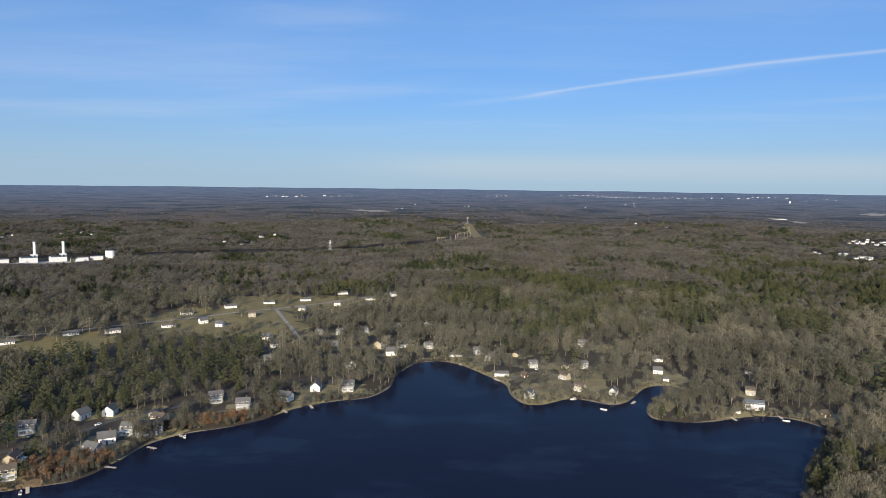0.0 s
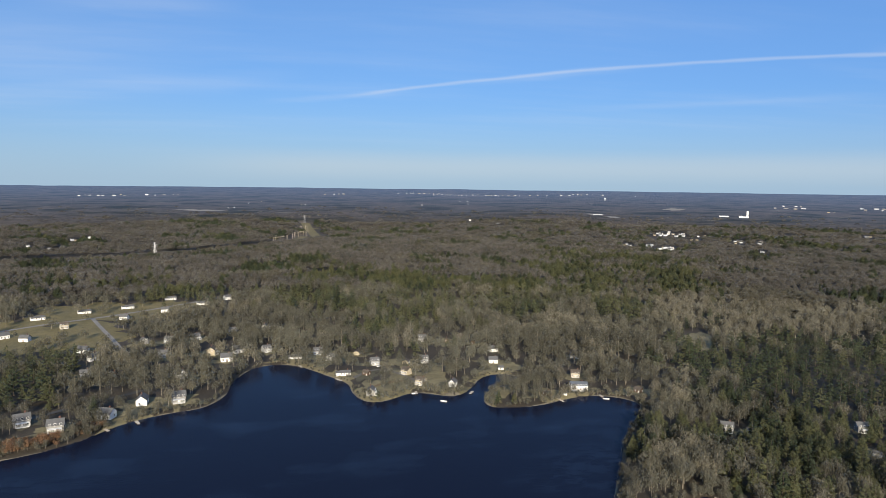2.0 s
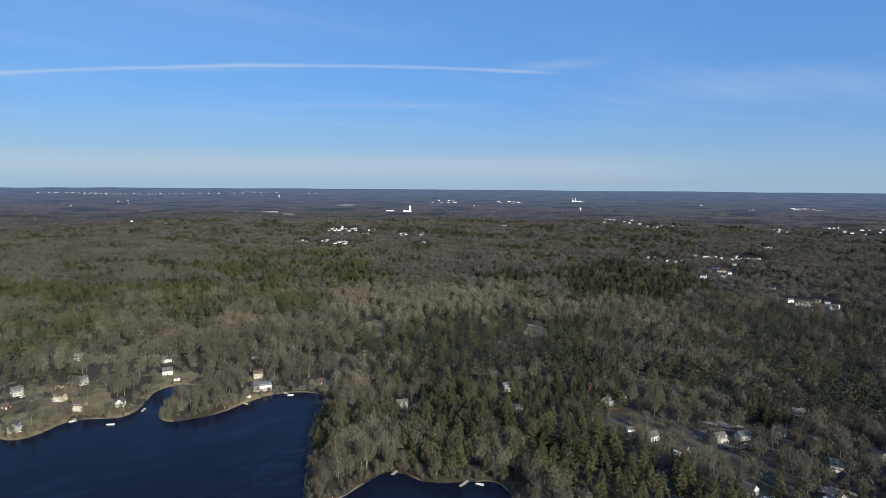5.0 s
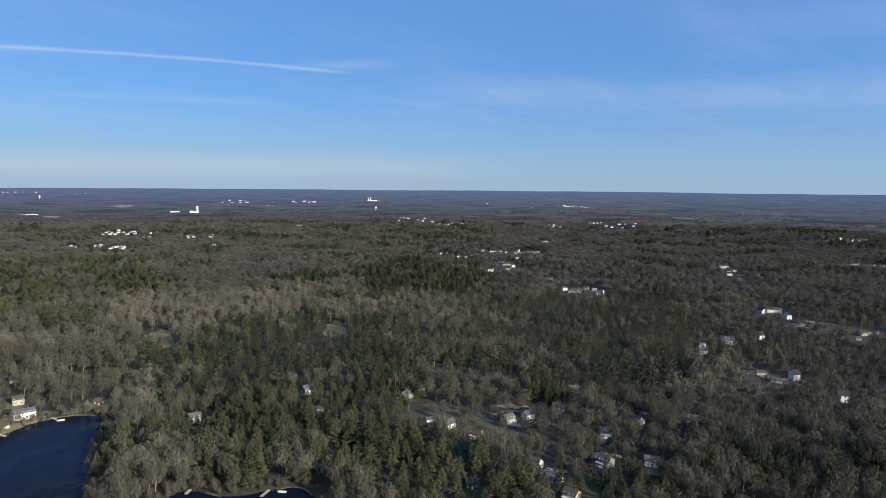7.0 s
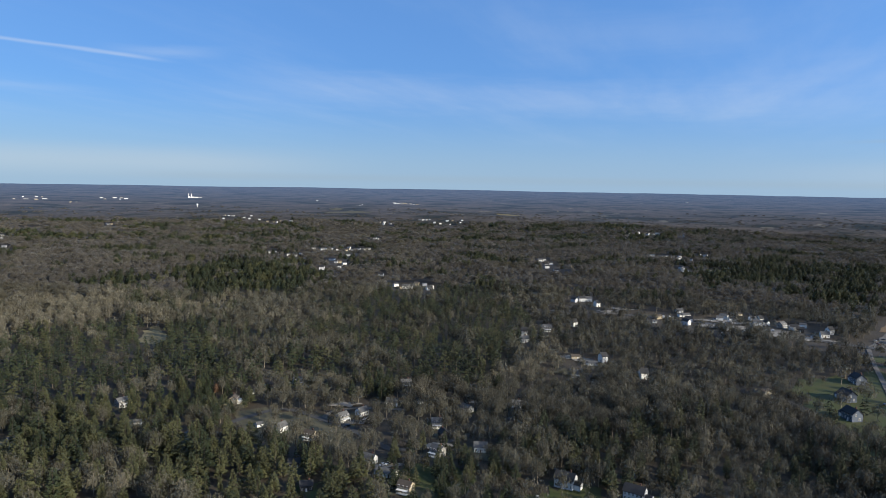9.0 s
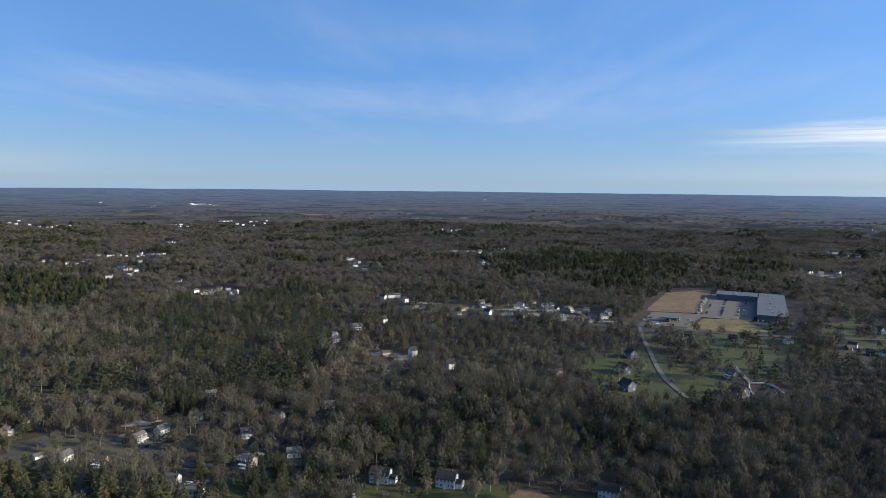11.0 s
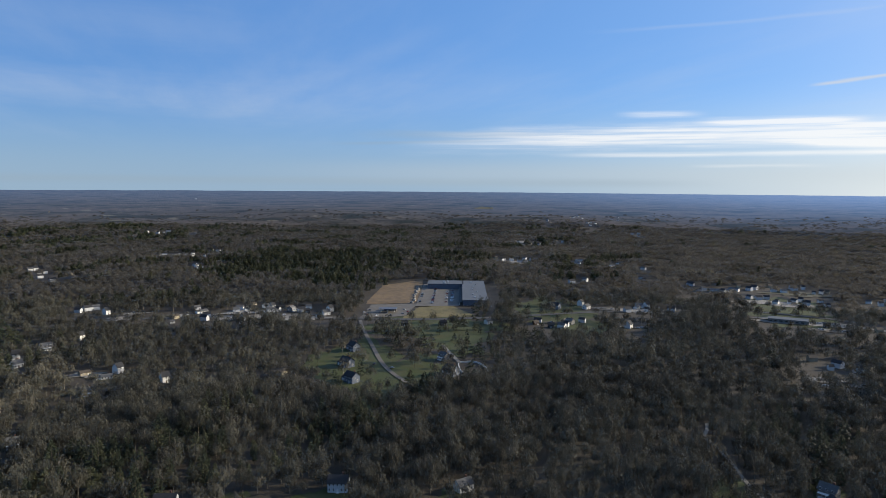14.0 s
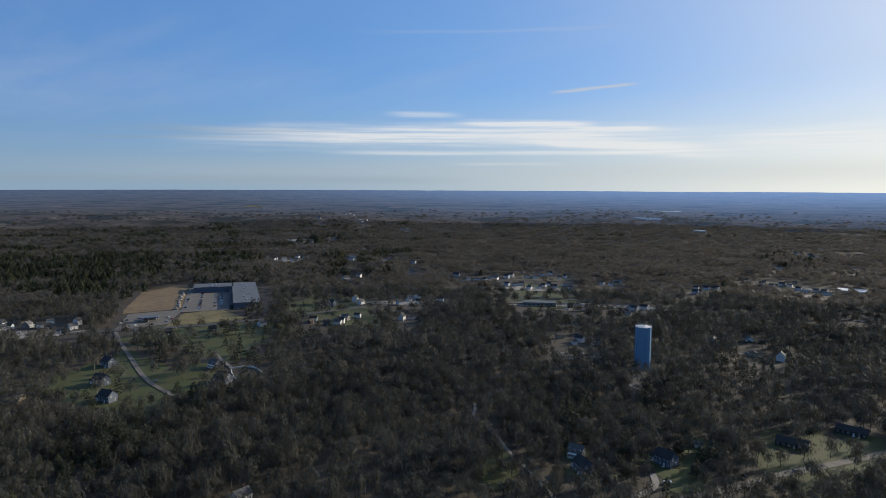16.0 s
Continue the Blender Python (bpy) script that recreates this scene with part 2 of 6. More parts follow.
def backdrop_material():
    """Far woods with blue haze painted on as emission that grows with distance. The grain is laid out as the land would
    lie if it ran on level.
    """
    m = bpy.data.materials.new("far_hills")
    m.use_nodes = True
    n = Net(m.node_tree)
    bsdf = m.node_tree.nodes["Principled BSDF"]
    at = n.node("ShaderNodeNewGeometry").outputs["Position"]
    cut, flat, far, wide = n.node("ShaderNodeSeparateXYZ"), n.node("ShaderNodeCombineXYZ"), n.node("ShaderNodeVectorMath"), n.node("ShaderNodeVectorMath")
    n.link(at, cut.inputs[0])
    n.link(cut.outputs[0], flat.inputs[0])
    n.link(cut.outputs[1], flat.inputs[1])
    far.operation, wide.operation = "LENGTH", "SCALE"
    n.link(flat.outputs[0], far.inputs[0])
    r = far.outputs["Value"]
    up = n.math("POWER", n.math("MAXIMUM", n.math("DIVIDE", n.math("SUBTRACT", r, RISE_FROM), RISE_TO - RISE_FROM), 0.0), RISE_BEND)
    k = n.math("DIVIDE", EYE, n.math("SUBTRACT", EYE, n.math("MULTIPLY", up, RISE)))
    n.link(flat.outputs[0], wide.inputs[0])
    n.link(k, wide.inputs["Scale"])
    level = wide.outputs[0]
    f = n.noise(level, 0.02, 8.0, 0.75)
    stands = n.ramp(n.noise(level, 0.0032, 6.0, 0.60), 0.47, 0.62)
    ground = n.ramp(n.noise(level, 0.0011, 3.0, 0.6), 0.40, 0.62)
    opened = n.ramp(n.noise(level, 0.0058, 3.0, 0.5, (0.6, 1.5, 1.0)), 0.64, 0.70)
    woods = n.mix(n.ramp(f, 0.34, 0.68), FAR_WOODS[0], FAR_WOODS[1])
    woods = n.mix(n.math("MULTIPLY", ground, 0.35), woods, FAR_WOODS[2])
    woods = n.mix(n.math("MULTIPLY", stands, 0.75), woods, FAR_WOODS[3])
    n.link(n.mix(n.math("MULTIPLY", opened, 0.5), woods, FAR_WOODS[4]), bsdf.inputs["Base Color"])
    bp = n.node("ShaderNodeBump")
    n.link(n.noise(level, 0.012, 5.0, 0.65), bp.inputs["Height"])
    bp.inputs["Strength"].default_value, bp.inputs["Distance"].default_value = 0.7, 20.0
    n.link(bp.outputs[0], bsdf.inputs["Normal"])
    bsdf.inputs["Roughness"].default_value = 1.0
    bsdf.inputs["Specular IOR Level"].default_value = 0.0
    # haze put into the emission, for the air between here and there
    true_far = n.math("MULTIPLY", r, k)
    air = n.math("SUBTRACT", 1.0, n.math("POWER", 2.718, n.math("DIVIDE", n.math("SUBTRACT", true_far, 2500.0), -HAZE_FAR)))
    bsdf.inputs["Emission Color"].default_value = (*HAZE_GLOW, 1)
    # the painted haze glows more towards the sun
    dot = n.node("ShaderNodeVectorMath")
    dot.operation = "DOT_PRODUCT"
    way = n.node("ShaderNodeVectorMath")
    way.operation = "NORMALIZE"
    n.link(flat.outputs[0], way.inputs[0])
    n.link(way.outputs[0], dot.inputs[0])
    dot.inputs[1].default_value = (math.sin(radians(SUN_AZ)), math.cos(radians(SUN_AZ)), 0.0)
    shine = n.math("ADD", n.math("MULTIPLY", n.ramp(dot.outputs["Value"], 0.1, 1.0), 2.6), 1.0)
    n.link(n.math("MULTIPLY", n.math("MULTIPLY", air, shine), HAZE_STRENGTH), bsdf.inputs["Emission Strength"])
    return m


# colour, reach and strength of the haze that the far hills emit
HAZE_GLOW, HAZE_FAR, HAZE_STRENGTH = (0.130, 0.230, 0.44), 4600.0, 0.30
FAR_WOODS = ((0.044, 0.039, 0.033), (0.098, 0.085, 0.072), (0.100, 0.081, 0.066), (0.014, 0.019, 0.012), (0.19, 0.17, 0.125))
RISE, RISE_FROM, RISE_TO, RISE_BEND = 131.6, 2300.0, 4890.0, 1.45  # the broad rise that carries the far country to the horizon
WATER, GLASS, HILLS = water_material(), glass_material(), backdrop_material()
LITTER = material("leaf_litter", (0.056, 0.045, 0.030), (0.032, 0.026, 0.018), fine=0.5, broad=0.03, bump=0.4)
GRASS = material("winter_lawn", (0.040, 0.055, 0.013), (0.060, 0.058, 0.021), fine=0.6, broad=0.06, bump=0.2)
DRY = material("thin_dry_lawn", (0.098, 0.088, 0.052), (0.060, 0.055, 0.032), fine=0.5, broad=0.06, bump=0.2)
YARD = material("leaf_strewn_yard", (0.205, 0.172, 0.092), (0.115, 0.100, 0.052), fine=0.3, broad=0.06, bump=0.2)
MEADOW = material("dry_meadow", (0.178, 0.140, 0.058), (0.104, 0.088, 0.035), fine=0.35, broad=0.05, bump=0.3)
SAND = material("bare_sandy_soil", (0.175, 0.118, 0.060), (0.110, 0.078, 0.042), fine=0.12, broad=0.03, bump=0.2)
SHINGLE = material("pale_shore", (0.21, 0.18, 0.125), (0.075, 0.064, 0.043), fine=0.8, broad=0.08)
PALE_WALL = material("pale_cement", (0.55, 0.54, 0.51), (0.44, 0.43, 0.41), fine=1.0, broad=0.1)
ASPHALT = material("asphalt", (0.069, 0.067, 0.064), (0.049, 0.048, 0.046), fine=0.8, broad=0.08)
GRAVEL = material("gravel_drive", (0.145, 0.130, 0.108), (0.100, 0.090, 0.075), fine=1.0, broad=0.1)
CONCRETE = material("concrete", (0.250, 0.228, 0.195), (0.180, 0.165, 0.142), fine=1.0, broad=0.1)
BARK = material("grey_bark", (0.190, 0.165, 0.130), (0.110, 0.095, 0.075), fine=1.5, broad=0.06, spread=0.3)
PINE_BARK = material("dark_pine_bark", (0.060, 0.048, 0.036), (0.036, 0.030, 0.024), fine=1.5, broad=0.06, spread=0.3)
PALE_BARK = material("pale_bark", (0.26, 0.235, 0.195), (0.17, 0.15, 0.125), fine=1.5, broad=0.06, spread=0.3)
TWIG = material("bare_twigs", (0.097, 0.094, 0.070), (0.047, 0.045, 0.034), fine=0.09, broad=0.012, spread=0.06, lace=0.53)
BUFF = material("pale_twigs", (0.142, 0.131, 0.096), (0.080, 0.074, 0.055), fine=0.09, broad=0.012, spread=0.06, lace=0.53)
RUSSET = material("russet_oak_leaves", (0.165, 0.092, 0.050), (0.105, 0.064, 0.038), fine=0.12, broad=0.02, spread=0.5, lace=0.47)
NEEDLE = material("pine_needles", (0.032, 0.041, 0.018), (0.016, 0.022, 0.010), fine=0.12, broad=0.012, spread=0.25, lace=0.42)
OLIVE = material("yellowing_needles", (0.066, 0.068, 0.029), (0.038, 0.042, 0.019), fine=0.12, broad=0.012, spread=0.25, lace=0.42)
# base colour lightened above bare_twigs to brighten dim side-lit far crowns
FAR_TWIG = material("massed_twigs_lightened", (0.150, 0.138, 0.117), (0.077, 0.071, 0.060), fine=0.09, broad=0.012, spread=0.10, lace=0.52, thin=0.5)
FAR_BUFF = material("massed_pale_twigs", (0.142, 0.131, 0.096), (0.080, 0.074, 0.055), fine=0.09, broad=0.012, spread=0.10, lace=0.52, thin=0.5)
FAR_NEEDLE = material("massed_needles", (0.032, 0.041, 0.018), (0.016, 0.022, 0.010), fine=0.12, broad=0.012, spread=0.25, lace=0.46, thin=0.3)
FAR_OLIVE = material("massed_yellowing_needles", (0.066, 0.068, 0.029), (0.038, 0.042, 0.019), fine=0.12, broad=0.012, spread=0.25, lace=0.46, thin=0.3)
WHITE = material("white_siding", (0.70, 0.69, 0.66), (0.60, 0.59, 0.56), fine=3.0, broad=0.3, streaks=(0.3, 0.3, 6.0))
PALE_GREY = material("pale_grey_siding", (0.50, 0.51, 0.52), (0.42, 0.43, 0.44), fine=3.0, broad=0.3, streaks=(0.3, 0.3, 6.0))
GREY = material("weathered_grey_siding", (0.22, 0.215, 0.20), (0.16, 0.155, 0.145), fine=3.0, broad=0.3, streaks=(0.3, 0.3, 6.0))
TAN = material("cream_siding", (0.36, 0.31, 0.22), (0.29, 0.25, 0.175), fine=3.0, broad=0.3, streaks=(0.3, 0.3, 6.0))
BLUE = material("slate_blue_siding", (0.105, 0.125, 0.161), (0.082, 0.098, 0.131), fine=3.0, broad=0.3, streaks=(0.3, 0.3, 6.0))
BROWN = material("brown_shingle_siding", (0.085, 0.056, 0.036), (0.066, 0.043, 0.030), fine=3.0, broad=0.3)
DARK = material("charcoal_siding", (0.049, 0.049, 0.049), (0.036, 0.036, 0.036), fine=3.0, broad=0.3)
BRICK = material("red_brick_chimney", (0.098, 0.049, 0.036), (0.072, 0.038, 0.029), fine=4.0, broad=0.5)
ROOF_GREY = material("grey_asphalt_shingles", (0.105, 0.104, 0.102), (0.075, 0.074, 0.073), fine=1.5, broad=0.2, bump=0.2)
ROOF_DARK = material("dark_asphalt_shingles", (0.033, 0.033, 0.034), (0.022, 0.022, 0.024), fine=1.5, broad=0.2, bump=0.2)
ROOF_BROWN = material("tan_asphalt_shingles", (0.089, 0.072, 0.056), (0.062, 0.051, 0.039), fine=1.5, broad=0.2, bump=0.2)
FLAT_ROOF = material("white_membrane_roof", (0.098, 0.111, 0.127), (0.082, 0.092, 0.105), fine=0.4, broad=0.05)
STEEL = material("galvanised_steel", (0.50, 0.50, 0.50), (0.40, 0.40, 0.40), rough=0.45, metal=0.6)
TANK_BLUE = material("pale_blue_tank_paint", (0.14, 0.27, 0.41), (0.115, 0.23, 0.35), rough=0.45, fine=0.3, broad=0.05, streaks=(1.0, 1.0, 0.15))
POLE = material("weathered_timber_pole", (0.42, 0.36, 0.29), (0.30, 0.25, 0.20))
PLANK = material("weathered_planks", (0.45, 0.40, 0.33), (0.34, 0.30, 0.25), fine=3.0)
RUBBER = material("black_rubber", (0.02, 0.02, 0.02), rough=0.7)


# ---------- helpers for meshes ----------
def part(name, bm, mat, parent=None, label=""):
    """One mesh object under a thing or under a part."""
    me = bpy.data.meshes.new(name)
    bm.to_mesh(me)
    bm.free()
    me.materials.append(mat)
    ob = new(name, me)
    ob.parent = parent
    return tagged(ob, label)


def box(bm, x, y, z, sx, sy, sz, turn=0.0):
    """A box with its foot's centre at x, y, z."""
    m = Matrix.Translation((x, y, z + sz / 2)) @ Matrix.Rotation(turn, 4, "Z") @ Matrix.Diagonal((sx, sy, sz, 1))
    return bmesh.ops.create_cube(bm, size=1.0, matrix=m)["verts"]


def cone(bm, x, y, z, r0, r1, h, sides=12, cap=True):
    m = Matrix.Translation((x, y, z + h / 2))
    return bmesh.ops.create_cone(bm, cap_ends=cap, segments=sides, radius1=r0, radius2=r1, depth=h, matrix=m)["verts"]


def beam(bm, a, b, thick):
    """A square bar from a to b."""
    a, b = Vector(a), Vector(b)
    d = b - a
    m = Matrix.Translation((a + b) / 2) @ d.to_track_quat("Z", "Y").to_matrix().to_4x4() @ Matrix.Diagonal((thick, thick, d.length, 1))
    bmesh.ops.create_cube(bm, size=1.0, matrix=m)


def solid(name, verts, faces, mats, slots=None, smooth=False, normals=None):
    """A mesh object from arrays."""
    me = bpy.data.meshes.new(name)
    verts, faces = np.asarray(verts, np.float32), np.asarray(faces, np.int32)
    n, k = faces.shape
    me.vertices.add(len(verts))
    me.vertices.foreach_set("co", verts.ravel())
    me.loops.add(n * k)
    me.loops.foreach_set("vertex_index", faces.ravel())
    me.polygons.add(n)
    me.polygons.foreach_set("loop_start", np.arange(0, n * k, k, dtype=np.int32))
    for m in mats:
        me.materials.append(m)
    if slots is not None:
        me.polygons.foreach_set("material_index", np.asarray(slots, np.int32))
    me.polygons.foreach_set("use_smooth", np.full(n, smooth))
    me.update(calc_edges=True)
    if normals is not None:  # rounded shading of a loose crown
        me.attributes.new("custom_normal", "FLOAT_VECTOR", "POINT").data.foreach_set("vector", np.asarray(normals, np.float32).ravel())
    else:
        me.validate()
    return me


def empty(name, m, label, category, group=""):
    ob = new(name)
    ob.empty_display_size = 0.5
    ob.matrix_world = m
    return tagged(ob, label, category, group)


def P(x, y):
    """Metres of a place in the plan's lists."""
    return x * PLAN, y * PLAN


# ---------- the lie of the land ----------
WEST_SHORE = [(-260, 190), (-205, 228), (-174, 242), (-159, 250), (-155, 269), (-153, 288), (-141, 303), (-125, 311), (-111, 322), (-100, 343),
              (-79, 358), (-62, 363), (-53, 385), (-53, 415), (-45, 440), (-28, 448), (-13, 439), (2, 417), (16, 398), (17, 376)]
NORTH_SHORE = [(24, 360), (35, 361), (51, 376), (62, 370), (74, 363), (85, 374), (97, 400), (112, 406), (120, 399), (129, 393), (124, 386), (113, 382),
               (100, 377), (90, 362), (88, 344), (100, 340), (118, 342), (136, 351), (149, 355), (162, 352), (172, 343), (173, 333)]
EAST_SHORE = [(166, 324), (140, 287), (127, 262), (114, 238), (107, 225), (111, 218), (120, 219), (136, 226), (148, 229), (152, 222), (154, 209), (170, 200),
              (179, 194), (172, 176), (140, 120), (60, 20), (-80, -30), (-240, 20), (-300, 120)]


def rounded(points, times):
    """The closed outline with its corners cut."""
    p = np.array(points, float)
    for _ in range(times):
        q = np.roll(p, -1, axis=0)
        p = np.stack([0.75 * p + 0.25 * q, 0.25 * p + 0.75 * q], 1).reshape(-1, 2)
    return p


SHORE = rounded(WEST_SHORE + NORTH_SHORE + EAST_SHORE, 2) * PLAN


def shore_distance(x, y):
    """Metres to the lake's edge, positive on land."""
    x, y = np.atleast_1d(np.asarray(x, float)), np.atleast_1d(np.asarray(y, float))
    best, inside = np.full(x.shape, 1e9), np.zeros(x.shape, bool)
    for (ax, ay), (bx, by) in zip(SHORE, np.roll(SHORE, -1, axis=0)):
        dx, dy = bx - ax, by - ay
        k = np.clip(((x - ax) * dx + (y - ay) * dy) / (dx * dx + dy * dy), 0, 1)
        best = np.minimum(best, (x - ax - k * dx) ** 2 + (y - ay - k * dy) ** 2)
        if ay != by:
            inside ^= ((ay > y) != (by > y)) & (x < ax + (y - ay) * dx / dy)
    return np.where(inside, -1, 1) * np.sqrt(best)


def height(x, y):
    """The ground's height: flat round the lake, rolling further off, a broad rise to the horizon."""
    x, y = np.atleast_1d(np.asarray(x, float)), np.atleast_1d(np.asarray(y, float))
    r = np.hypot(x, y)
    d = np.full(x.shape, 300.0)
    near = (r < 1250)
    d[near] = shore_distance(x[near], y[near])
    bank = np.where(d > 0, 1.3 * (1 - np.exp(-np.maximum(d, 0) / 4.0)) + 0.02, np.maximum(d * 0.4, -4.0))
    roll = 1.1 * np.sin(x / 61 + 1) * np.cos(y / 73) + 0.8 * np.sin((x + y) / 39)
    hills = np.sin(x / 240 + 0.6) * np.cos(y / 310 + 1.1) + 0.7 * np.sin((x - 0.6 * y) / 170) + 0.5 * np.sin((x + 1.7 * y) / 420 + 2)
    z = bank + np.clip((d - 15) / 90, 0, 1) * roll * 0.6 + np.clip((r - 1100) / 1200, 0, 1) * np.clip(1 - (r - 2600) / 1500, 0.12, 1) * 8.0 * hills
    return z + RISE * np.clip((r - RISE_FROM) / (RISE_TO - RISE_FROM), 0, None) ** RISE_BEND


def lie(x, y):
    return float(height(x, y)[0])


def ground_sheet():
    rings = np.concatenate([20 * 1.13 ** np.arange(0, 21), np.arange(262, 670, 4.0), 670 * 1.045 ** np.arange(0, 80)])
    rings = rings[rings < 4890]
    rings = np.append(rings, 4890)
    cols = np.radians(np.concatenate([np.arange(-42, 66, 0.55), np.arange(66, 318, 1.5)]))
    rr, aa = np.meshgrid(rings, cols, indexing="ij")
    x, y = rr * np.sin(aa), rr * np.cos(aa)
    v = np.column_stack([x.ravel(), y.ravel(), height(x.ravel(), y.ravel())])
    n, m = len(rings), len(cols)
    i, j = np.meshgrid(np.arange(n - 1), np.arange(m), indexing="ij")
    a, b = i * m + j, i * m + (j + 1) % m
    f = np.column_stack([a.ravel(), (a + m).ravel(), (b + m).ravel(), b.ravel()])
    f = f[:, ::-1]
    ob = new("ground", solid("ground", v, f, [LITTER], smooth=True))
    tagged(ob, "brown leaf-strewn woodland floor sloping to the lake", "ground", kind="structure")
    bm = bmesh.new()
    bmesh.ops.create_circle(bm, cap_ends=True, segments=48, radius=21, matrix=Matrix.Translation((0, 0, -2.2)))
    part("lake_bed", bm, LITTER, ob)


ground_sheet()

bm = bmesh.new()
bmesh.ops.create_grid(bm, x_segments=2, y_segments=2, size=1.0, matrix=Matrix.Translation((*P(-50, 200), 0)) @ Matrix.Diagonal((*P(290, 280), 1, 1)))
tagged(part("water", bm, WATER), "dark blue rippled lake water", "lake", kind="structure")


def skyline(x, y):
    """The top of the far woods, with low ridges."""
    x, y = np.atleast_1d(np.asarray(x, float)), np.atleast_1d(np.asarray(y, float))
    r, az = np.hypot(x, y), np.arctan2(x, y)
    k = r / 150.0
    bumps = 3.2 * np.sin(az * 9 + k * 0.5) + 2.2 * np.sin(az * 23 + 0.9 * k) + 1.8 * np.sin(az * 51 + 1.7 * k) + 2.5 * np.sin(k * 2.1 + 2 * np.sin(az * 4))
    return height(x, y) + np.clip(9.5 - (r - 2700) / 250, 4.0, 9.5) + np.clip(0.75 - (r - 3000) / 2000, 0.10, 0.75) * bumps


def far_hills():
    """The farthest woods and low hills, blue with painted haze, that close the view."""
    az = np.radians(np.arange(-60, 200, 0.3))
    radii = [2700 + 45 * k for k in range(49)] + [4880]
    rows = []
    for k, r in enumerate(radii):
        x, y = r * np.sin(az), r * np.cos(az)
        z = height(x, y) - 0.5 if k == 0 else height(x, y) - 25 if k == len(radii) - 1 else skyline(x, y)
        rows.append(np.column_stack([x, y, z]))
    m = len(az)
    f = [(k * m + j, k * m + j + 1, (k + 1) * m + j + 1, (k + 1) * m + j) for k in range(len(radii) - 1) for j in range(m - 1)]
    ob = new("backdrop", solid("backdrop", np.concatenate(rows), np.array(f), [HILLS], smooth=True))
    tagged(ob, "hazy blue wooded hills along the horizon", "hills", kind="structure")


far_hills()

CLEAR = []  # x, y, radius along x, radius along y, share of trees taken away


def patch(name, x, y, rx, ry, mat, label, category="lawn", lift=0.12, share=0.93, turn=None, ragged=0.24, extend=True):
    """An irregular round patch laid on the ground. rx runs across the line from the middle of the map, ry along it."""
    (x, y), (rx, ry) = P(x, y), P(rx, ry)
    a0 = -math.atan2(x, y) if turn is None else turn
    r = math.hypot(x, y)
    if extend and share and turn is None and r < 1600:  # open ground runs on a little towards the lake
        near = 0.05 * r
        x, y, ry = x * (1 - near / r), y * (1 - near / r), ry + near
    bm, n, rings = bmesh.new(), 36, 4
    last = None
    for k in range(rings + 1):
        row = []
        for i in range(n):
            a = 2 * math.pi * i / n
            s = (k / rings) * (1 + ragged * (noise.noise((math.cos(a) * 1.3 + x, math.sin(a) * 1.3 + y, 0)) * 2 + noise.noise((math.cos(a) * 4 + y, math.sin(a) * 4 + x, 3)) * 1.6))
            u, v = rx * s * math.cos(a), ry * s * math.sin(a)
            px, py = x + u * math.cos(a0) - v * math.sin(a0), y + u * math.sin(a0) + v * math.cos(a0)
            row.append(bm.verts.new((px, py, 0)))
            if k == 0:
                break
        if k == 1:
            for i in range(n):
                bm.faces.new((last[0], row[i], row[(i + 1) % n]))
        elif k > 1:
            for i in range(n):
                bm.faces.new((last[i], row[i], row[(i + 1) % n], last[(i + 1) % n]))
        last = row
    z = height([v.co.x for v in bm.verts], [v.co.y for v in bm.verts])
    for v, h in zip(bm.verts, z):
        v.co.z = h + lift
    if r > 2690:
        for v, h in zip(bm.verts, skyline([v.co.x for v in bm.verts], [v.co.y for v in bm.verts])):
            v.co.z = h + 1.6
    if share:
        CLEAR.append((x, y, rx * 1.04, ry * 1.04, a0, share))
    return tagged(part(name, bm, mat), label, category, kind="structure")


def along(points, step):
    """Points every step metres along a rounded line."""
    p = np.array(points, float)
    for _ in range(2):
        p = np.concatenate([p[:1], np.stack([0.75 * p[:-1] + 0.25 * p[1:], 0.25 * p[:-1] + 0.75 * p[1:]], 1).reshape(-1, 2), p[-1:]])
    s = np.concatenate([[0], np.cumsum(np.hypot(*np.diff(p, axis=0).T))])
    t = np.linspace(0, s[-1], max(2, int(s[-1] / step) + 1))
    return np.column_stack([np.interp(t, s, p[:, 0]), np.interp(t, s, p[:, 1])])


ROADS = []


def ribbon(name, points, wide, mat, label, category="road", lift=0.22, margin=2.5):
    p = along([P(*q) for q in points], 6.0)
    d = np.gradient(p, axis=0)
    d /= np.hypot(d[:, 0], d[:, 1])[:, None]
    side = np.column_stack([-d[:, 1], d[:, 0]]) * wide / 2
    v = np.concatenate([p + side, p, p - side])
    v = np.column_stack([v, height(v[:, 0], v[:, 1]) + lift])
    n = len(p)
    f = [(k * n + i, (k + 1) * n + i, (k + 1) * n + i + 1, k * n + i + 1) for k in range(2) for i in range(n - 1)]
    ob = new(name, solid(name, v, np.array(f), [mat]))
    ROADS.append((p, wide / 2 + margin))
    return tagged(ob, label, category, kind="structure")


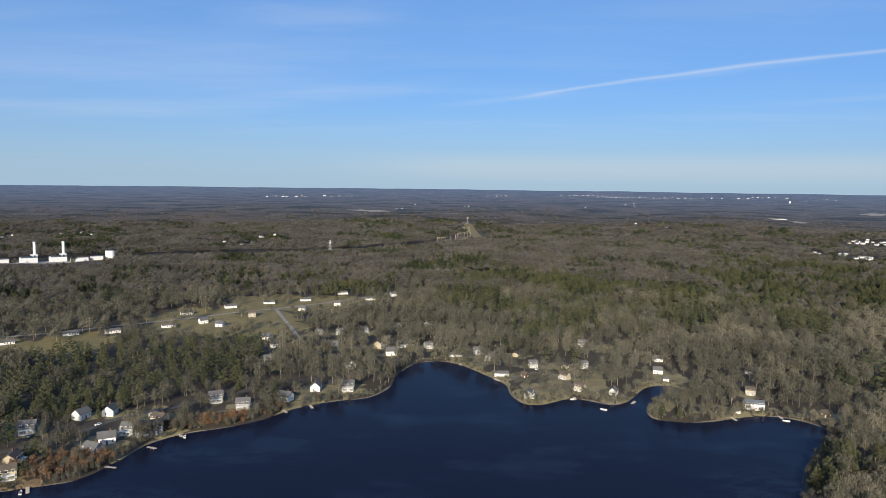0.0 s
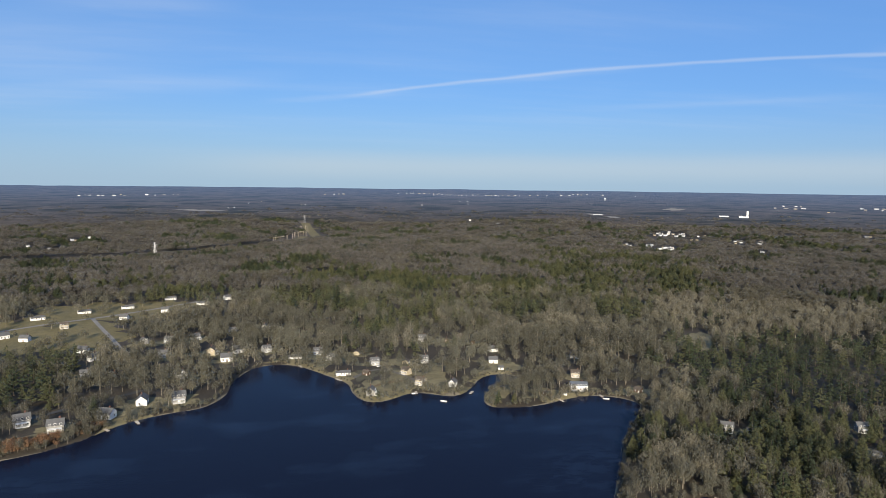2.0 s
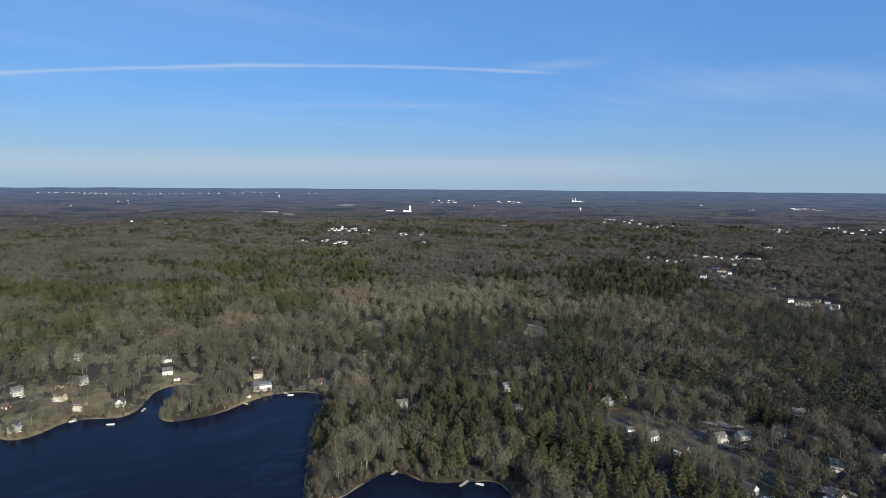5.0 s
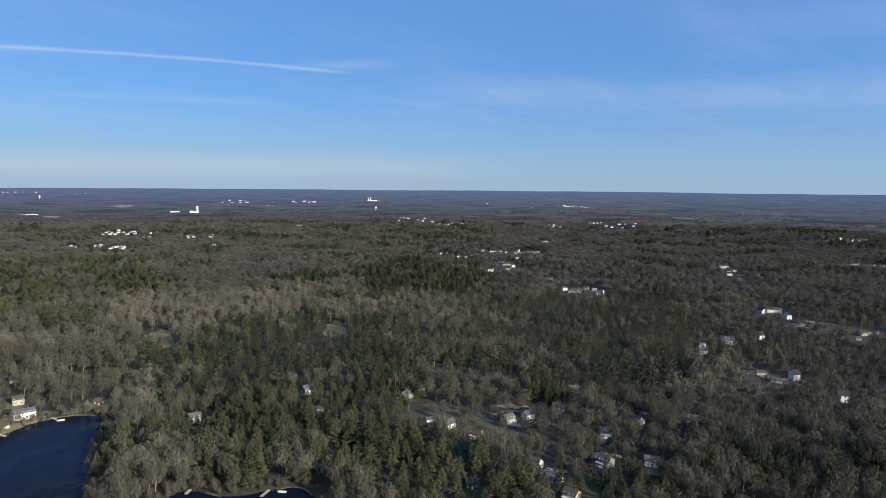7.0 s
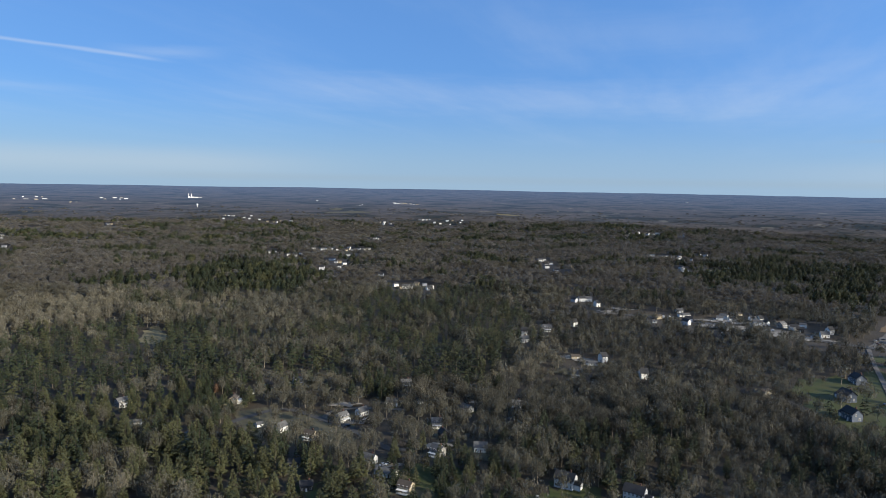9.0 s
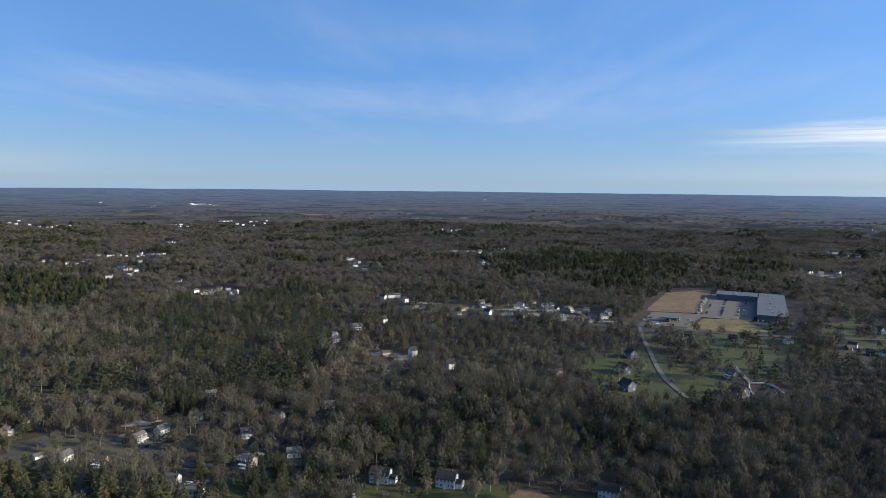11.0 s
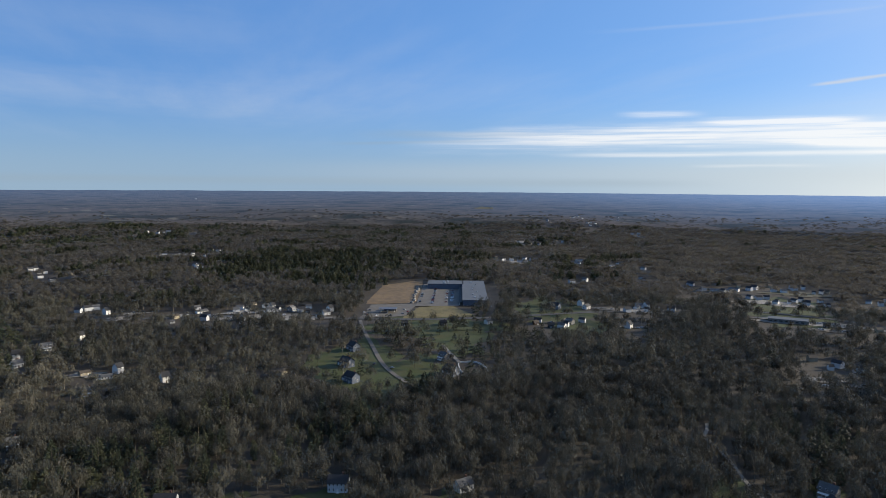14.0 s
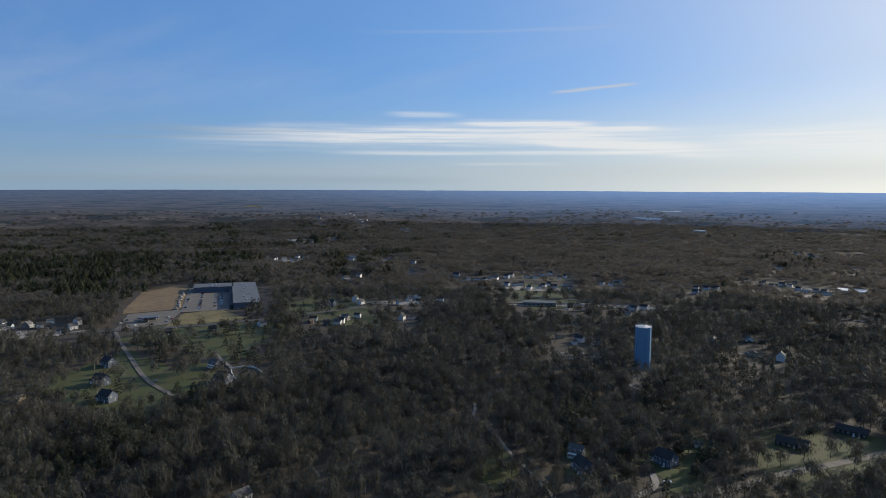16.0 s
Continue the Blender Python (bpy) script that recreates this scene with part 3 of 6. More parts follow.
def plot(name, corners, mat, label, category, lift):
    """Open ground between four corners, with slightly wandering edges."""
    c = [Vector((*P(*q), 0)) for q in corners]
    bm, n = bmesh.new(), 14
    grid = []
    for i in range(n + 1):
        for j in range(n + 1):
            u, v = i / n, j / n
            p = c[0].lerp(c[1], u).lerp(c[3].lerp(c[2], u), v)
            p += Vector((noise.noise((p.x / 9, p.y / 9, 1)), noise.noise((p.x / 9, p.y / 9, 5)), 0)) * 3.0
            grid.append(bm.verts.new((p.x, p.y, lie(p.x, p.y) + lift)))
            if (i + j) % 2 == 0:
                CLEAR.append((p.x, p.y, 9.5, 9.5, 0.0, 0.99))
    for i in range(n):
        for j in range(n):
            k = i * (n + 1) + j
            bm.faces.new((grid[k], grid[k + n + 1], grid[k + n + 2], grid[k + 1]))
    bmesh.ops.recalc_face_normals(bm, faces=bm.faces)
    if sum(f.normal.z for f in bm.faces) < 0:
        bmesh.ops.reverse_faces(bm, faces=bm.faces)
    return tagged(part(name, bm, mat), label, category, kind="structure")


# ---------- lawns, fields and roads ----------
# open woodland round the lake houses
CLEAR.append((*P(-146, 322), 175, 60, 0.75, 0.32))
CLEAR.append((*P(35, 415), 125, 70, 0.0, 0.42))
CLEAR.append((*P(125, 415), 60, 70, 0.0, 0.3))
CLEAR.append((*P(290, 160), 60, 70, 0.0, 0.22))
for x, y, rx, ry in [(-247, 556, 42, 16), (-212, 588, 44, 18), (-210, 668, 52, 16), (-272, 600, 30, 14), (-180, 560, 28, 14), (-152, 680, 36, 12), (-318, 482, 34, 9), (-355, 462, 24, 8)]:
    patch("meadow", x, y, rx, ry, MEADOW, "dry tan meadow grass beside the hillside street", "meadow", lift=0.1 + 0.012 * len(CLEAR), share=0.9, ragged=0.32)
for x, y, rx, ry in [(-98, 362, 15, 7), (-24, 452, 14, 5), (9, 416, 9, 7), (70, 419, 11, 10), (110, 418, 12, 6), (24, 385, 10, 6), (41, 399, 13, 7), (59, 365, 11, 8), (78, 371, 14, 6), (7, 415, 12, 7), (101, 388, 10, 8), (-8, 451, 13, 6), (148, 362, 15, 5), (255, 102, 13, 8)]:
    patch("lawn", x, y, rx, ry, YARD if y > 200 else GRASS, "leaf-strewn yellowing lawn round the lake houses", lift=0.15 + 0.009 * (len(CLEAR) % 5), share=0.25, ragged=0.3)
for x, y, rx, ry in [(283, 207, 14, 9), (286, 186, 16, 6), (284, 163, 12, 5)]:
    patch("lawn", x, y, rx, ry, DRY, "thin dry lawn and packed earth among the pines", lift=0.15, share=0.75, ragged=0.3)
for x, y, rx, ry in [(306, 499, 12, 4), (414, 405, 9, 5)]:
    patch("meadow", x, y, rx, ry, YARD, "small pale clearing of dry grass in the woods", "meadow")
for x, y, rx, ry in [(253, 42, 15, 7), (454, -83, 24, 26), (415, -98, 20, 26), (475, -112, 18, 26), (432, -136, 17, 20), (504, -190, 28, 14), (255, 14, 14, 6),
                     (255, -3, 14, 6), (249, -36, 13, 6), (623, -332, 30, 27), (573, -188, 60, 22), (550, -320, 33, 21), (237, -88, 9, 7)]:
    patch("lawn", x, y, rx, ry, GRASS, "mown green winter lawn crossed by long tree shadows", lift=0.12 + 0.01 * len(CLEAR) % 0.1, share=0.76, ragged=0.3)
for x, y, rx, ry in [(146, -248, 11, 9), (158, -264, 7, 5), (127, -302, 12, 8), (147, -322, 7, 6), (133, -340, 9, 7), (114, -312, 10, 7), (115, -347, 12, 8), (207, -197, 10, 8), (519, -560, 39, 50)]:
    patch("lawn", x, y, rx, ry, GRASS, "mown green lawn beside a quiet street", lift=0.13, share=0.62, ragged=0.26)
patch("dirt_yard", 250, -16, 10, 7, SAND, "bare orange-brown dirt yard", "yard", lift=0.3, ragged=0.1)
plot("sand_field", ((659, -149), (782, -199), (812, -259), (654, -206)), SAND, "bare sandy tan building plot", "field", 0.35)
plot("verge", ((577, -163), (627, -194), (628, -229), (567, -233)), MEADOW, "dry grass verge along the plaza", "verge", 0.45)

ribbon("road", [(-380, 462), (-363, 474), (-332, 494), (-289, 533), (-232, 584), (-194, 611), (-165, 645), (-127, 683), (-96, 721), (-60, 760)], 6.5, CONCRETE,
       "pale asphalt hillside street", lift=0.45)
ribbon("road", [(-194, 611), (-163, 546), (-153, 525), (-140, 496), (-128, 476)], 4.5, CONCRETE, "pale side lane to the lake houses", lift=0.45)
ribbon("road", [(-225, 255), (-195, 282), (-188, 297), (-182, 319), (-163, 332), (-147, 352), (-131, 369), (-113, 386), (-96, 401)], 5.5, ASPHALT, "grey asphalt lakeside lane", lift=0.35)
ribbon("road", [(690, 210), (650, 165), (628, 133), (640, 100), (644, 50), (637, -2), (619, -44), (602, -85), (591, -130), (569, -171), (560, -222), (555, -270), (550, -340), (545, -409),
                (530, -480), (470, -540), (380, -560), (250, -600)], 11, ASPHALT, "grey two-lane main road", lift=0.6, margin=4)
ribbon("road", [(584, -127), (540, -120), (492, -115), (428, -108), (399, -110), (377, -113), (366, -120)], 4.4, GRAVEL, "pale asphalt lane between lawns", lift=0.62, margin=4)
ribbon("footpath", [(268, -237), (261, -232), (254, -223), (244, -220), (224, -213), (209, -205), (192, -199), (178, -193), (150, -180)], 2.4, CONCRETE, "pale winding path in the woods", "path", lift=0.4, margin=3)
ribbon("driveway", [(468, -165), (438, -161), (416, -159)], 4, CONCRETE, "pale concrete driveway", "driveway", lift=0.5)
ribbon("road", [(149, -195), (146, -215), (147, -228), (155, -236)], 4, CONCRETE, "pale driveway to the slate blue house", "driveway", lift=0.4)
ribbon("road", [(138, -205), (132, -233), (126, -253), (121, -279), (113, -305), (103, -339), (90, -380)], 6.5, GRAVEL, "pale concrete street", lift=0.42, margin=3)
ribbon("road", [(262, 213), (280, 208), (293, 203), (294, 190), (287, 170), (280, 150), (268, 132), (262, 118), (300, 92), (345, 78)], 5.5, ASPHALT, "narrow grey lane among the pines", lift=0.4, margin=0.3)
ribbon("road", [(285, 172), (300, 176), (312, 165), (318, 139)], 4.5, GRAVEL, "gravel drive", "driveway", lift=0.38, margin=0.5)
ribbon("road", [(19, 405), (28, 418), (39, 423), (51, 405), (57, 390)], 4.0, GRAVEL, "pale gravel lane behind the shore houses", lift=0.5, margin=3)
ribbon("driveway", [(27, 383), (38, 392), (50, 396)], 3.5, SAND, "sandy drive between shore houses", "driveway", lift=0.55, margin=3)
ribbon("road", [(150, 420), (174, 434), (194, 431), (203, 410)], 4.0, GRAVEL, "pale lane in the bare woods", lift=0.5, margin=4)
ribbon("path_clearing", [(-640, 945), (-580, 987), (-501, 1036), (-387, 1105), (-271, 1162), (-183, 1224), (-130, 1319), (-90, 1360), (-59, 1470), (-40, 1600)], 26, MEADOW,
       "long clearing of dry grass under the power line", "clearing", lift=0.8, margin=34)
ribbon("path_clearing", [(-5, 1540), (-14, 1620), (-20, 1693), (-34, 1786), (-45, 1898), (-48, 1960)], 34, MEADOW, "pale cut strip rising through the woods", "clearing", lift=0.8, margin=14)
ribbon("path_clearing", [(-84, 1740), (-45, 1772), (-8, 1800)], 20, MEADOW, "dry cross strip under the power line", "clearing", lift=0.8, margin=10)


# ---------- houses ----------
def window(parent, x, y, z, wide, high, turn, frame_mat):
    """A framed window on a wall that faces -y before the turn."""
    bm = bmesh.new()
    for dx, dz, sx, sz in ((0, 0, wide + 0.3, 0.14), (0, high + 0.1, wide + 0.3, 0.16), (-wide / 2 - 0.07, 0.1, 0.14, high), (wide / 2 + 0.07, 0.1, 0.14, high), (0, high / 2, wide, 0.08)):
        box(bm, dx, -0.05, dz, sx, 0.14, sz)
    w = part("window", bm, frame_mat, parent)
    w.matrix_basis = Matrix.Translation((x, y, z)) @ Matrix.Rotation(turn, 4, "Z")
    bm = bmesh.new()
    box(bm, 0, -0.01, 0.1, wide, 0.06, high)
    part("pane", bm, GLASS, w, "dark window pane")


def gable_walls(bm, x, y, long, deep, high, peak):
    """A closed body with gables at both ends of its length."""
    a, b = long / 2, deep / 2
    v = [bm.verts.new((x + px, y + py, pz)) for px, py, pz in ((-a, -b, -0.8), (a, -b, -0.8), (a, b, -0.8), (-a, b, -0.8), (-a, -b, high), (a, -b, high), (a, b, high), (-a, b, high),
                                                               (-a, 0, peak), (a, 0, peak))]
    for f in ((3, 2, 1, 0), (0, 1, 5, 4), (2, 3, 7, 6), (1, 2, 6, 9, 5), (3, 0, 4, 8, 7), (4, 5, 9, 8), (6, 7, 8, 9)):
        bm.faces.new([v[i] for i in f])


def gable_roof(bm, x, y, long, deep, high, peak, over=0.45, thick=0.22):
    a, b = long / 2 + over, deep / 2 + over
    drop = over * (peak - high) / (deep / 2)
    for s in (-1, 1):
        q = [(-a, s * b, high - drop), (a, s * b, high - drop), (a, 0, peak), (-a, 0, peak)]
        v = [bm.verts.new((x + px, y + py, pz + 0.03)) for px, py, pz in q] + [bm.verts.new((x + px, y + py, pz + 0.03 + thick)) for px, py, pz in q]
        for f in ((0, 1, 2, 3), (7, 6, 5, 4), (0, 4, 5, 1), (1, 5, 6, 2), (2, 6, 7, 3), (3, 7, 4, 0)):
            bm.faces.new([v[i] for i in f])
    bmesh.ops.recalc_face_normals(bm, faces=bm.faces)


def house(label, long, deep, high, pitch, wall_mat, roof_mat, trim=None, wing=None, porch=False, chimney=True, per_row=4, category="house", sides=True):
    """A gabled house, its long front towards -y: walls, roof, windows, door, chimney, and where given a lower wing and a porch."""
    trim = trim or WHITE
    ob = empty("house" if category == "house" else "garage", Matrix.Identity(4), label, category)
    peak = high + pitch * deep / 2
    bm = bmesh.new()
    gable_walls(bm, 0, 0, long, deep, high, peak)
    part("wall", bm, wall_mat, ob)
    bm = bmesh.new()
    gable_roof(bm, 0, 0, long, deep, high, peak)
    part("roof", bm, roof_mat, ob)
    if wing:
        wl, wd, wh, side = wing
        bm = bmesh.new()
        gable_walls(bm, side * (long + wl) / 2 - side * 0.05, 0.4, wl, wd, wh, wh + 0.4 * wd / 2)
        w = part("wing", bm, wall_mat, ob)
        bm = bmesh.new()
        gable_roof(bm, side * (long + wl) / 2, 0.4, wl - 0.9, wd, wh, wh + 0.4 * wd / 2)
        part("wing_roof", bm, roof_mat, w)
        bm = bmesh.new()
        box(bm, side * (long + wl) / 2, 0.4 - wd / 2, 0.0, wl * 0.7, 0.12, 2.2)
        part("garage_door", bm, trim, w)
    if porch:
        bm = bmesh.new()
        box(bm, 0, -deep / 2 - 1.2, 0.1, long * 0.8, 2.4, 0.25)
        box(bm, 0, -deep / 2 - 1.2, 2.5, long * 0.84, 2.6, 0.16)
        for k in range(4):
            box(bm, long * 0.8 * (k / 3 - 0.5), -deep / 2 - 2.25, 0.3, 0.16, 0.16, 2.3)
        part("porch", bm, trim, ob)
    if chimney:
        bm = bmesh.new()
        box(bm, long * 0.22, deep * 0.1, high, 0.9, 0.7, peak - high + 1.1)
        box(bm, long * 0.22, deep * 0.1, peak + 1.1, 1.05, 0.85, 0.15)
        part("chimney", bm, BRICK, ob)
    rows = [0.9] if high < 4.2 else [0.9, 3.6]
    for z in rows:
        for k in range(per_row):
            x = long * ((k + 0.5) / per_row - 0.5)
            if category == "house" and z < 1 and k == per_row // 2:
                bm = bmesh.new()
                box(bm, 0, -0.03, -0.3, 1.05, 0.12, 2.1)
                box(bm, 0, -0.5, -0.9, 1.6, 1.0, 0.6)
                d = part("door", bm, BROWN if wall_mat is WHITE else trim, ob)
                d.location = (x, -deep / 2, 0.3)
                continue
            window(ob, x, -deep / 2, z, 1.0, 1.4, 0, trim)
        for s in (-1, 1) if sides else ():
            window(ob, s * long / 2, 0.3 * deep * (1 if z < 1 else -1) * 0.6, z, 0.9, 1.4, s * math.pi / 2, trim)
    return ob


KINDS = {
    "w": house("white clapboard house with a grey shingle roof", 9.4, 7.0, 3.9, 0.8, WHITE, ROOF_GREY, per_row=3),
    "r": house("long low white ranch house with a grey roof", 10.5, 7.0, 2.9, 0.5, WHITE, ROOF_GREY, wing=(4.5, 6.2, 2.6, -1)),
    "g": house("weathered grey cottage with a grey shingle roof and porch", 8.4, 6.8, 4.2, 0.75, GREY, ROOF_GREY, porch=True, per_row=3),
    "t": house("cream clapboard house with a tan shingle roof", 9.0, 7.0, 4.6, 0.7, TAN, ROOF_BROWN, porch=True, per_row=3),
    "b": house("slate blue colonial house with a dark roof", 10.5, 7.8, 5.2, 0.8, BLUE, ROOF_DARK, wing=(4.5, 6, 3.0, -1), per_row=4),
    "c": house("pale grey two-storey colonial house with many white windows", 11.0, 8.0, 5.4, 0.75, PALE_GREY, ROOF_DARK, wing=(3.8, 5.5, 3.2, 1), per_row=5),
    "d": house("dark brown house with a charcoal shingle roof", 9.0, 7.0, 4.0, 0.75, DARK, ROOF_DARK, per_row=3),
    "n": house("small brown shingled cottage with a tan roof", 7.6, 6.0, 3.2, 0.8, BROWN, ROOF_BROWN, per_row=2),
    "s": house("small white garage with a low gable roof", 5.5, 5.0, 2.4, 0.5, WHITE, ROOF_GREY, chimney=False, per_row=1, category="garage"),
    "p": house("small white house with a pale roof by the road", 8.5, 7.0, 3.4, 0.6, WHITE, ROOF_GREY, chimney=False, per_row=2, sides=False),
    "q": house("small cream building with a brown roof by the road", 9.5, 7.0, 3.0, 0.45, TAN, ROOF_BROWN, chimney=False, per_row=2, sides=False),
    "k": house("tall narrow white house with a dark roof", 6.5, 7.5, 5.6, 0.9, WHITE, ROOF_DARK, chimney=False, per_row=1, sides=False),
    "L": house("large white lakeside house with a pale roof and porch", 14.0, 8.0, 4.4, 0.5, WHITE, FLAT_ROOF, porch=True, per_row=6),
    "D": house("long dark ranch house with a charcoal roof", 19.0, 9.0, 3.0, 0.55, DARK, ROOF_DARK, per_row=6),
}
HILL_STREET = [(-343, 457, "r", 47), (-315, 490, "r", 41), (-288, 501, "r", 42), (-256, 528, "r", 34), (-264, 580, "r", 29), (-236, 546, "w", 43), (-217, 535, "w", 352),
               (-236, 612, "r", 31), (-208, 639, "r", 23), (-204, 575, "t", 20), (-168, 609, "w", 350), (-178, 663, "r", 23), (-142, 642, "w", 12), (-113, 675, "r", 16),
               (-95, 702, "w", 38), (-163, 492, "w", 348), (-150, 470, "w", 38), (-163, 458, "s", 20), (-149, 706, "r", 17)]
WEST_SIDE = [(-189, 322, "w", 5), (-166, 298, "g", 359), (-170, 286, "w", 5), (-168, 272, "g", 12), (-200, 315, "w", 2), (-213, 294, "g", 11), (-227, 296, "s", 47),
             (-195, 259, "t", 7), (-189, 247, "t", 37), (-155, 299, "b", 12), (-158, 312, "t", 12), (-166, 322, "s", 17), (-125, 337, "g", 0), (-107, 352, "w", 357),
             (-95, 372, "w", 0), (-77, 374, "g", 12), (-144, 347, "g", 2), (-85, 421, "w", 331), (-75, 474, "t", 9), (-58, 478, "w", 17), (-63, 456, "w", 28)]
WEST_WOOD = [(-128, 511, "g", 19), (-111, 513, "g", 342), (-94, 521, "g", 21), (-70, 543, "g", 7), (-46, 553, "g", 5), (-39, 479, "g", 20), (-106, 471, "g", 13),
             (-124, 427, "n", 17), (-142, 430, "g", 18)]
NORTH_SIDE = [(-17, 457, "r", 337), (27, 508, "n", 7), (24, 464, "q", 357), (14, 413, "r", 347), (27, 411, "n", 336), (27, 371, "g", 341),
              (34, 436, "g", 6), (40, 418, "s", 340), (52, 410, "t", 338), (55, 436, "q", 352), (67, 437, "g", 351), (75, 497, "g", 351),
              (93, 490, "n", 339), (105, 503, "n", 13), (111, 482, "n", 57), (58, 387, "t", 351), (76, 381, "w", 349), (-3, 468, "g", 340),
              (6, 450, "g", 339), ]
EAST_SIDE = [(120, 457, "w", 15), (113, 428, "w", 345), (114, 412, "s", 345), (172, 432, "w", 348), (156, 389, "t", 338), (126, 356, "n", 300), (148, 364, "L", 349),
             (136, 356, "s", 349), (181, 354, "n", 303)]
PINE_POINT = [(196, 290, "g", 306), (206, 286, "s", 5), (154, 267, "g", 330), (261, 278, "g", 337), (245, 251, "s", 316), (290, 229, "t", 288), (306, 230, "s", 307),
              (332, 216, "g", 293), (322, 226, "n", 304), (266, 183, "w", 275), (267, 196, "s", 316), (262, 164, "t", 277), (241, 215, "r", 322), (290, 163, "g", 340),
              (302, 158, "w", 319), (322, 150, "w", 316), (331, 137, "s", 333), (354, 156, "g", 294), (327, 109, "w", 258), (288, 107, "d", 300)]
CUL_DE_SAC = [(248, 126, "w", 262), (240, 113, "r", 270), (230, 101, "t", 264), (267, 102, "g", 251), (300, 115, "g", 290), (279, 86, "w", 287), (342, 86, "g", 283),
              (259, 44, "c", 260), (410, 27, "d", 279), (450, 61, "r", 278), (418, 67, "g", 279), (416, -31, "d", 246), (232, 153, "d", 303), (216, 137, "d", 302), (423, 2, "s", 270)]
MAIN_STREET = [(598, -24, 'd', 267), (664, -38, 'r', 285), (659, -56, 'w', 302), (642, -73, 'g', 324), (630, -86, 'd', 263), (617, -102, 'w', 282), (662, 6, 'r', 299), (618, 31, 's', 273),
               (544, 112, 'g', 282), (496, 120, 'w', 315)]
LANE = [(397, -81, 'b', 208), (432, -85, 'b', 209), (472, -98, 'b', 198), (391, -144, 'b', 205), (428, -152, 'g', 200), (257, 17, 'c', 256), (252, -46, 'c', 250), (548, -158, 'd', 253),
        (541, -191, 'd', 271), (577, -321, 'b', 211), (568, -350, 'w', 292), (560, -404, 'r', 306), (535, -231, 'w', 290), (517, -268, 'n', 275), (502, -275, 'd', 242), (508, -297, 'g', 205),
        (238, -93, 'w', 286)]
ROADSIDE = [(676, 90, 'k', 314), (681, 12, 'p', 294), (691, -41, 'q', 311), (670, -52, 'p', 291), (660, -57, 'k', 308), (611, -29, 'k', 288), (657, -72, 'q', 305), (636, -83, 'p', 285),
            (631, -108, 'k', 302), (521, 126, 'k', 282), (550, 115, 'p', 299), (572, 95, 'k', 316), (461, 75, 'q', 296), (462, 56, 'k', 313), (433, 27, 'k', 293), (427, -42, 'q', 310),
            (586, -354, 'k', 304)]
BACK_LANES = [(560, -414, 'k', 281), (482, -339, 'k', 298), (517, -296, 'q', 315), (391, -548, 'q', 289), (381, -561, 'p', 306), (267, -482, 'p', 294), (226, -464, 'q', 311), (207, -463, 'k', 291),
              (250, -504, 'p', 308)]
SOUTH_ROAD = [(174, -215, 'b', 159), (187, -226, 'g', 200), (157, -249, 'b', 177), (159, -278, 's', 210), (133, -314, 'D', 195), (122, -353, 'D', 188), (372, -516, 'r', 216), (429, -504, 'd', 220),
              (383, -540, 'g', 215)]
GROUPS = (("houses along the hillside street", HILL_STREET), ("houses on the west shore", WEST_SIDE), ("houses in the wood behind the west shore", WEST_WOOD),
          ("houses on the north shore", NORTH_SIDE), ("houses on the east shore", EAST_SIDE),
          ("houses among the pines", PINE_POINT), ("houses round the dead-end lane", CUL_DE_SAC), ("houses along the main street", MAIN_STREET),
          ("houses by the lane and the plaza", LANE), ("houses along the south road", SOUTH_ROAD),
          ("small buildings by the roads", ROADSIDE), ("small buildings on the back lanes", BACK_LANES))
FREE = []  # x, y, radius kept free of trees


